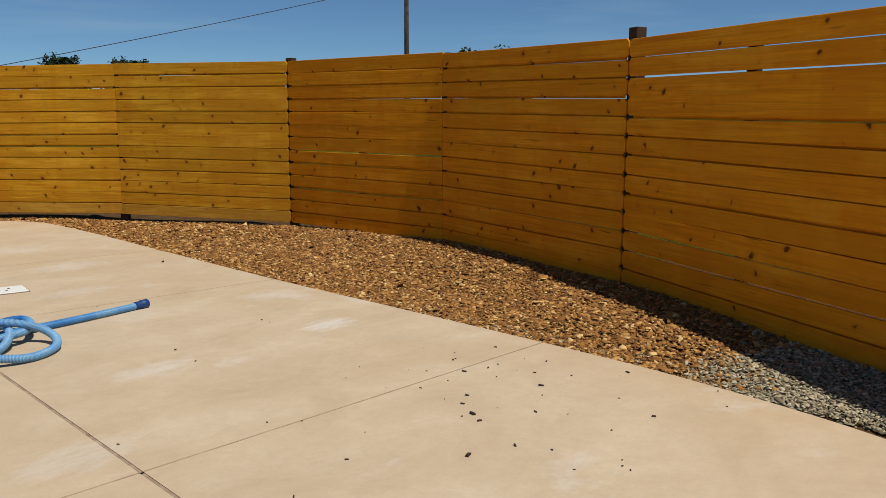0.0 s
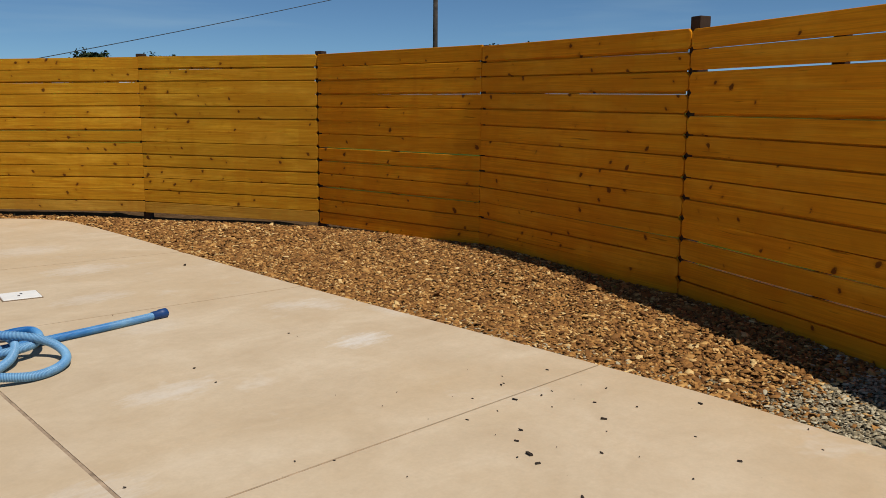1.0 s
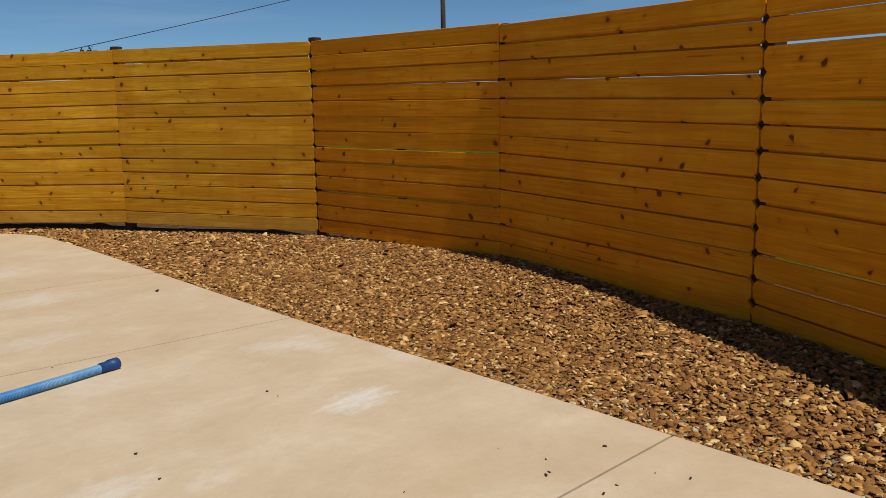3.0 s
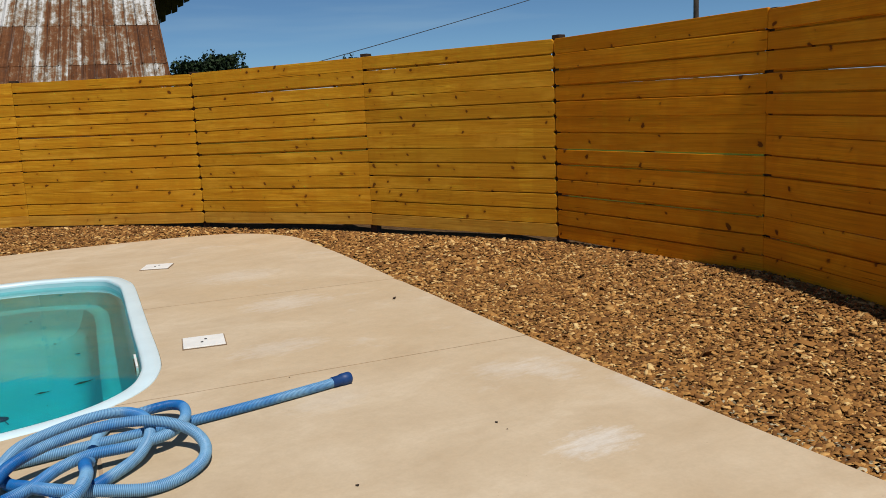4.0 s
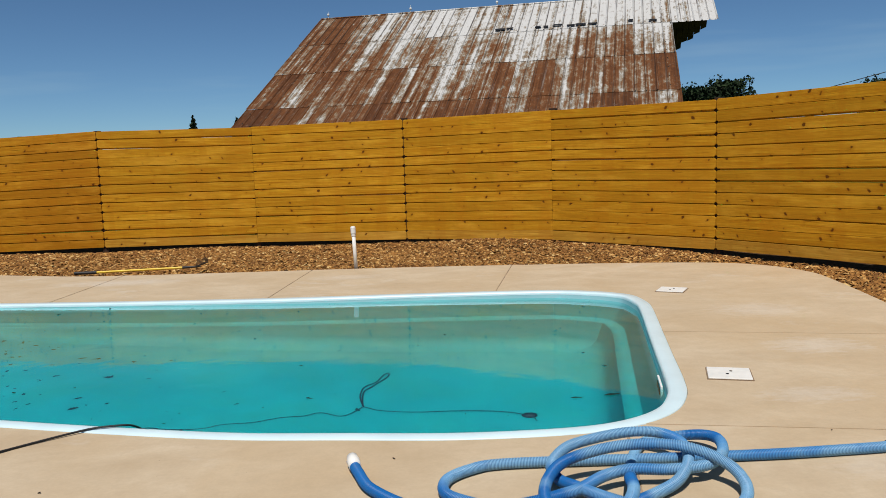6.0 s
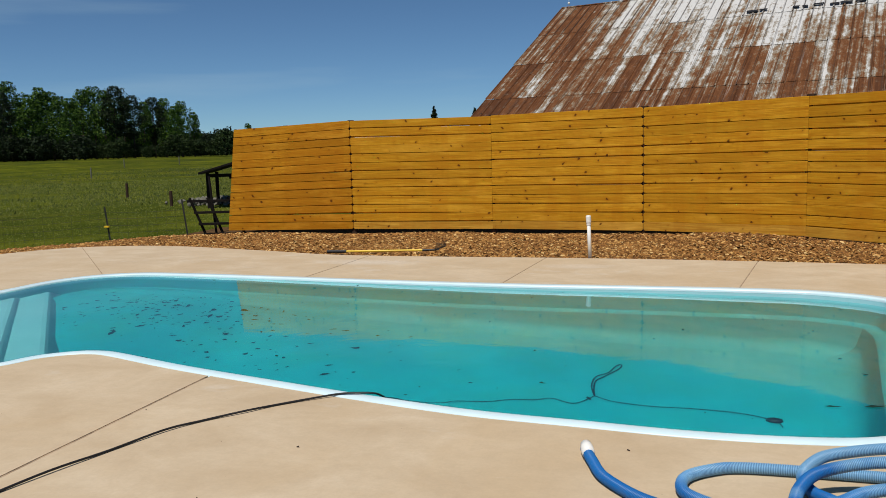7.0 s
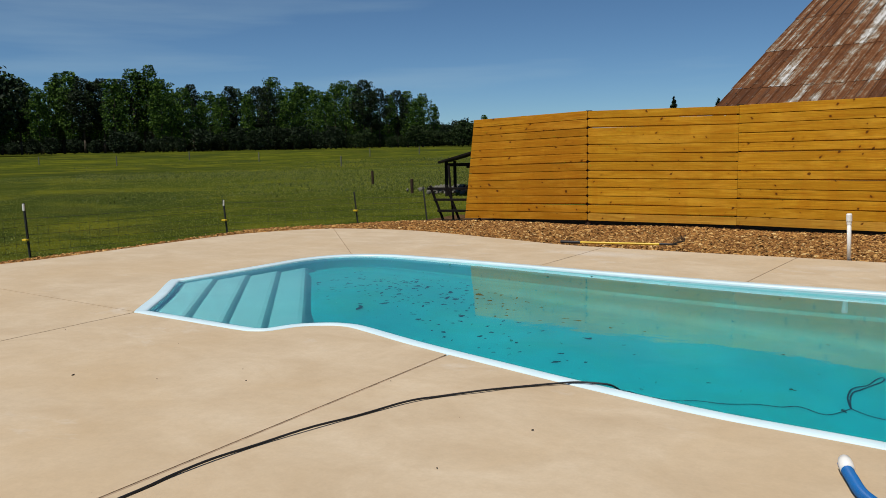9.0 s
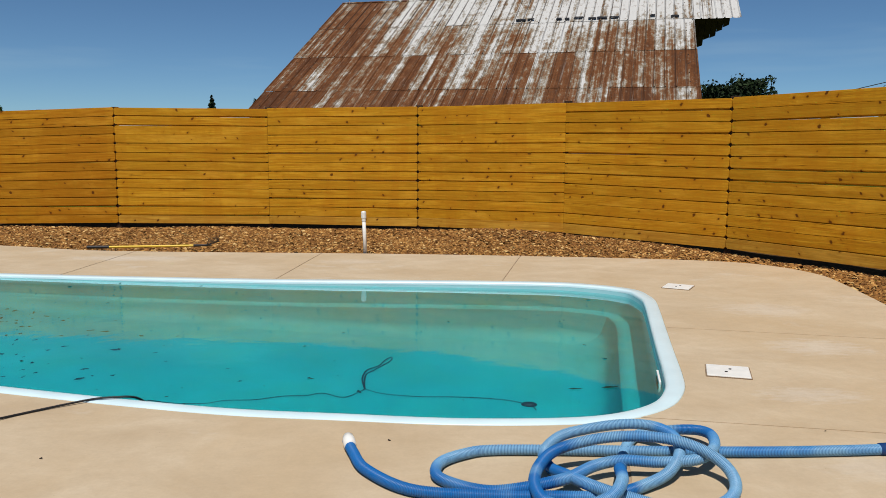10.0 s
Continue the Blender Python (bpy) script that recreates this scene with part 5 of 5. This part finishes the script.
    part("crown", scatter_mesh("crown", LEAF_V, LEAF_F, pos, turns(k, seed + 7, 0.9), s, leaf, 0.2, seed), leaf, tree)
    return tree


def place_trees():
    rng = random.Random(21)
    kinds = [make_tree("broadleaf_tree", 15, 2.9, 31, LEAF, 5000, "tall dark green broadleaf tree in the far treeline", "tree", 0.13, size=0.195, group="treeline"),
             make_tree("broadleaf_tree", 14, 2.4, 37, LEAF, 4400, "tall dark green broadleaf tree in the far treeline", "tree", 0.18, size=0.19, group="treeline"),
             make_tree("broadleaf_tree", 15, 2.0, 41, LEAF, 4000, "tall dark green broadleaf tree in the far treeline", "tree", 0.24, size=0.185, group="treeline"),
             make_tree("pine_tree", 15, 2.6, 43, PINE_LEAF, 4400, "tall dark pine in the far treeline", "tree", 0.3, size=0.19, group="treeline")]
    bush = make_tree("shrub", 5.0, 2.8, 47, SHRUB_LEAF, 2000, "low mixed green shrub under the treeline", "shrub", 0.06, size=0.24, group="treeline shrubs")
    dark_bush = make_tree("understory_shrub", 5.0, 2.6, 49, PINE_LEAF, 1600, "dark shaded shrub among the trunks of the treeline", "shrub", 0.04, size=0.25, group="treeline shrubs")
    used = set()

    def put(kind, az, dist, height, full):
        at = polar(az, dist)
        k = height / full
        m = Matrix.Translation(at) @ Matrix.Rotation(rng.uniform(0, 6.28), 4, "Z") @ Matrix.Diagonal((k * rng.uniform(0.9, 1.15), k * rng.uniform(0.9, 1.15), k, 1))
        if kind.name not in used:
            used.add(kind.name)
            kind.matrix_basis = m
        else:
            copy_thing(kind, m).matrix_basis = m

    profile = [(-66, 5.0), (-60, 5.3), (-57.4, 4.3), (-54.8, 5.0), (-52, 4.85), (-50, 4.95), (-48.4, 4.6), (-47.2, 3.8), (-44, 4.2), (-41.6, 4.4), (-38, 4.35), (-34, 4.1), (-32.3, 3.5), (-31.3, 2.6)]
    az = -66.0
    while az < -31.3:
        el = np.interp(az, [p[0] for p in profile], [p[1] for p in profile])
        dist = rng.uniform(150, 168)
        h = (dist * math.tan(radians(el)) * rng.uniform(0.84, 1.04) - 0.1) * 1.1
        put(kinds[rng.choice([0, 0, 1, 1, 2, 3] if az < -36 else [0, 1, 3, 3])], az, dist, h, 15)
        az += rng.uniform(0.42, 0.75)
    az = -66.0
    while az < -31:
        dist = rng.uniform(165, 185)
        el = np.interp(az, [p[0] for p in profile], [p[1] for p in profile])
        put(kinds[rng.choice([0, 1, 2, 3])], az, dist, dist * math.tan(radians(el)) * rng.uniform(0.6, 0.95), 15)
        az += rng.uniform(0.9, 1.4)
    az = -66.0
    while az < -27.5:
        dist = rng.uniform(140, 152)
        el = 1.5 if az < -33 else 1.55
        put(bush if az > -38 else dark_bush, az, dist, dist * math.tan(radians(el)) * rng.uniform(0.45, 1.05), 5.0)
        az += rng.uniform(0.5, 0.9) if az > -38 else rng.uniform(0.8, 1.4)
    az = -66.0
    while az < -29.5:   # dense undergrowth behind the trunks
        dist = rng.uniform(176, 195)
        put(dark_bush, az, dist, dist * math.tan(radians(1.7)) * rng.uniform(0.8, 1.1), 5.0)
        az += rng.uniform(0.45, 0.7)
    put(kinds[1], -28.1, 160, 6.3, 15)
    # treetops behind the plank fence
    con = make_tree("cedar_tree", 6.0, 1.5, 53, PINE_LEAF, 2600, "small dark pointed cedar beyond the fence", "tree", 0.1, True, 0.16, "cedars")
    put(con, -15.45, 90, 90 * math.tan(radians(3.0)) + 0.9, 6)
    put(con, -12.65, 90, 90 * math.tan(radians(2.85)) + 0.9, 6)
    big = make_tree("oak_tree", 9.0, 4.4, 59, PINE_LEAF, 5200, "spreading dark green oak beyond the fence", "tree", 0.22, size=0.26, group="oaks")
    for az_, el, dist in ((18.6, 4.0, 85), (20.2, 4.3, 88), (29.1, 3.65, 100), (33.2, 3.45, 105), (57.2, 4.7, 80), (-60.3, 5.5, 130)):
        put(big, az_, dist, (dist * math.tan(radians(el)) + 1.2) * 0.9, 9)


place_trees()


# ---- grass blades on the near pasture ----
def make_blades():
    rng = np.random.default_rng(71)
    n = 60000
    az = np.radians(rng.uniform(-66, -26, n))
    dist = 9.5 + 45 * rng.uniform(0, 1, n) ** 1.5
    x, y = -0.12 + dist * np.sin(az), dist * np.cos(az)
    ok = ~inside(BED_POLY, x, y) & ~inside(DECK_LOOP, x, y) & (x < -8.0)
    x, y, dist = x[ok], y[ok], dist[ok]
    n = len(x)
    z = ground_z(x, y)
    h = rng.uniform(0.015, 0.036, n) * (1 + 1.6 * np.clip((y - 14 + 0.2 * x) / 12, 0, 1))
    w = 0.006 + 0.0005 * dist
    v = [(-1, 0, 0), (1, 0, 0), (0, 0.6, 1)]
    s = np.stack([w, h * 0.7, h], 1)
    me = scatter_mesh("pasture_blades", v, [(0, 1, 2)], np.stack([x, y, z - 0.005], 1), turns(n, 73, 0.22, 0.9), s, BLADE, 0.1, 74)
    tagged(new("pasture_blades", me), "short green grass blades on the pasture", "grass", kind="stuff")


make_blades()


def make_weeds():
    rng = np.random.default_rng(75)
    n = 20000
    az = np.radians(-27 - 28 * rng.uniform(0, 1, n) ** 1.4)
    dist = 24 + 60 * rng.beta(1.6, 2.0, n)
    x, y = -0.12 + dist * np.sin(az), dist * np.cos(az)
    patch = np.sin(x * 0.31 + 1.3) + np.sin(y * 0.23) + 0.8 * np.sin(x * 0.7 - y * 0.5) + 0.06 * (y - 0.9 * -x)
    ok = patch + rng.normal(0, 0.5, n) > 0.2
    x, y, dist = x[ok], y[ok], dist[ok]
    n = len(x)
    h = rng.uniform(0.04, 0.12, n)
    s = np.stack([0.012 + 0.0006 * dist, h * 0.6, h], 1)
    me = scatter_mesh("tall_weeds", [(-1, 0, 0), (1, 0, 0), (0, 0.6, 1)], [(0, 1, 2)], np.stack([x, y, ground_z(x, y) - 0.01], 1), turns(n, 77, 0.3, 0.9), s, WEED, 0.1, 78)
    tagged(new("tall_weeds", me), "taller grey-green weeds in the rough part of the pasture", "weeds", kind="stuff")


make_weeds()


# ---- litter ----
def make_litter():
    rng = np.random.default_rng(81)
    big = [(2.17, 0.46, 0.02), (1.65, 0.51, 0.024), (1.27, 0.27, 0.024), (2.13, 0.89, 0.018), (1.6, 0.44, 0.016), (1.73, 0.62, 0.014), (2.29, 1.06, 0.01), (2.02, 1.05, 0.008), (1.79, 0.91, 0.011), (1.96, 0.87, 0.008), (2.34, 0.82, 0.009), (2.54, 0.64, 0.012), (2.33, 0.59, 0.012), (0.96, 0.62, 0.012), (1.14, 1.05, 0.008), (2.62, 0.21, 0.018), (2.23, 0.08, 0.008), (2.42, -0.36, 0.008), (1.4, -0.12, 0.008), (1.52, -0.29, 0.009), (3.13, 4.88, 0.03)]
    for x, y, s in big:
        bm = bmesh.new()
        s *= 0.75
        box(bm, (s * 1.7, s * 0.7, s * 0.4), None, s * 0.12)
        for q in bm.verts:
            q.co += Vector(rng.uniform(-0.15, 0.15, 3)) * s
        ob = new("bark_chip", mesh_of("bark_chip", bm, DEBRIS))
        ob.matrix_basis = Matrix.Translation((x, y, s * 0.26)) @ Matrix.Rotation(rng.uniform(0, 6), 4, "Z")
        tagged(ob, "dark bark chip lying on the concrete", "bark chip", "bark chips")
    x = np.concatenate([rng.normal(2.0, 0.55, 30), rng.uniform(-6, 3.0, 50)])
    y = np.concatenate([rng.normal(0.65, 0.45, 30), rng.uniform(-0.5, 4.0, 50)])
    ok = inside(DECK_LOOP, x, y) & ~inside(POOL_LOOP, x, y)
    x, y = x[ok], y[ok]
    n = len(x)
    me = scatter_mesh("deck_crumbs", CHIP_V, CHIP_F, np.stack([x, y, np.full(n, 0.004)], 1), turns(n, 83, 0.2), rng.lognormal(-5.7, 0.45, (n, 1)) * np.array((1.3, 0.6, 0.5)), DEBRIS, 0.3, 84)
    tagged(new("deck_crumbs", me), "tiny dark crumbs of bark on the concrete", "debris", kind="stuff")
    # leaves and dirt in the pool
    cx = np.concatenate([rng.normal(-4.7, 0.7, 330), rng.normal(-3.3, 0.7, 70), rng.uniform(-2.5, 1.1, 16)])
    cy = np.concatenate([rng.normal(7.1, 0.45, 330), rng.normal(6.0, 0.4, 70), rng.uniform(4.4, 7.3, 16)])
    ok = inside(inward(POOL_LOOP, 0.5), cx, cy)
    cx, cy = cx[ok], cy[ok]
    n = len(cx)
    cz = pool_depth(cx) + 0.015
    me = scatter_mesh("sunken_leaves", LITTER_V, LITTER_F, np.stack([cx, cy, cz], 1), turns(n, 87, 0.15), np.minimum(rng.lognormal(-3.85, 0.5, (n, 1)), 0.048) * rng.uniform(0.4, 1.5, (n, 3)), DEAD_LEAF, 0.4, 88)
    tagged(new("sunken_leaves", me), "dark leaves and dirt on the pool floor", "leaves", kind="stuff")
    n = 90
    fx, fy = rng.uniform(-5, 1.5, n), rng.uniform(4.2, 8, n)
    ok = inside(inward(POOL_LOOP, 0.15), fx, fy)
    fx, fy = fx[ok], fy[ok]
    me = scatter_mesh("floating_specks", LITTER_V, LITTER_F, np.stack([fx, fy, water_z(fx) + 0.003], 1), turns(len(fx), 89, 0.03), rng.lognormal(-4.6, 0.5, (len(fx), 1)) * np.ones(3), DEAD_LEAF, 0.4, 90)
    tagged(new("floating_specks", me), "dark specks of leaf floating on the water", "leaves", kind="stuff")
    for x, y, a, s in ((0.97, 4.60, 0.3, 0.06), (0.76, 4.56, 0.1, 0.045)):
        me = scatter_mesh("floating_leaf", LITTER_V, LITTER_F, np.zeros((1, 3)), np.eye(3)[None], np.array([[s, s * 0.6, 0.02]]), DEAD_LEAF)
        ob = new("floating_leaf", me)
        ob.matrix_basis = Matrix.Translation((x, y, water_z(x) + 0.004)) @ Matrix.Rotation(a, 4, "Z")
        tagged(ob, "curled dark leaf floating on the pool water", "leaf", "floating leaves")


make_litter()
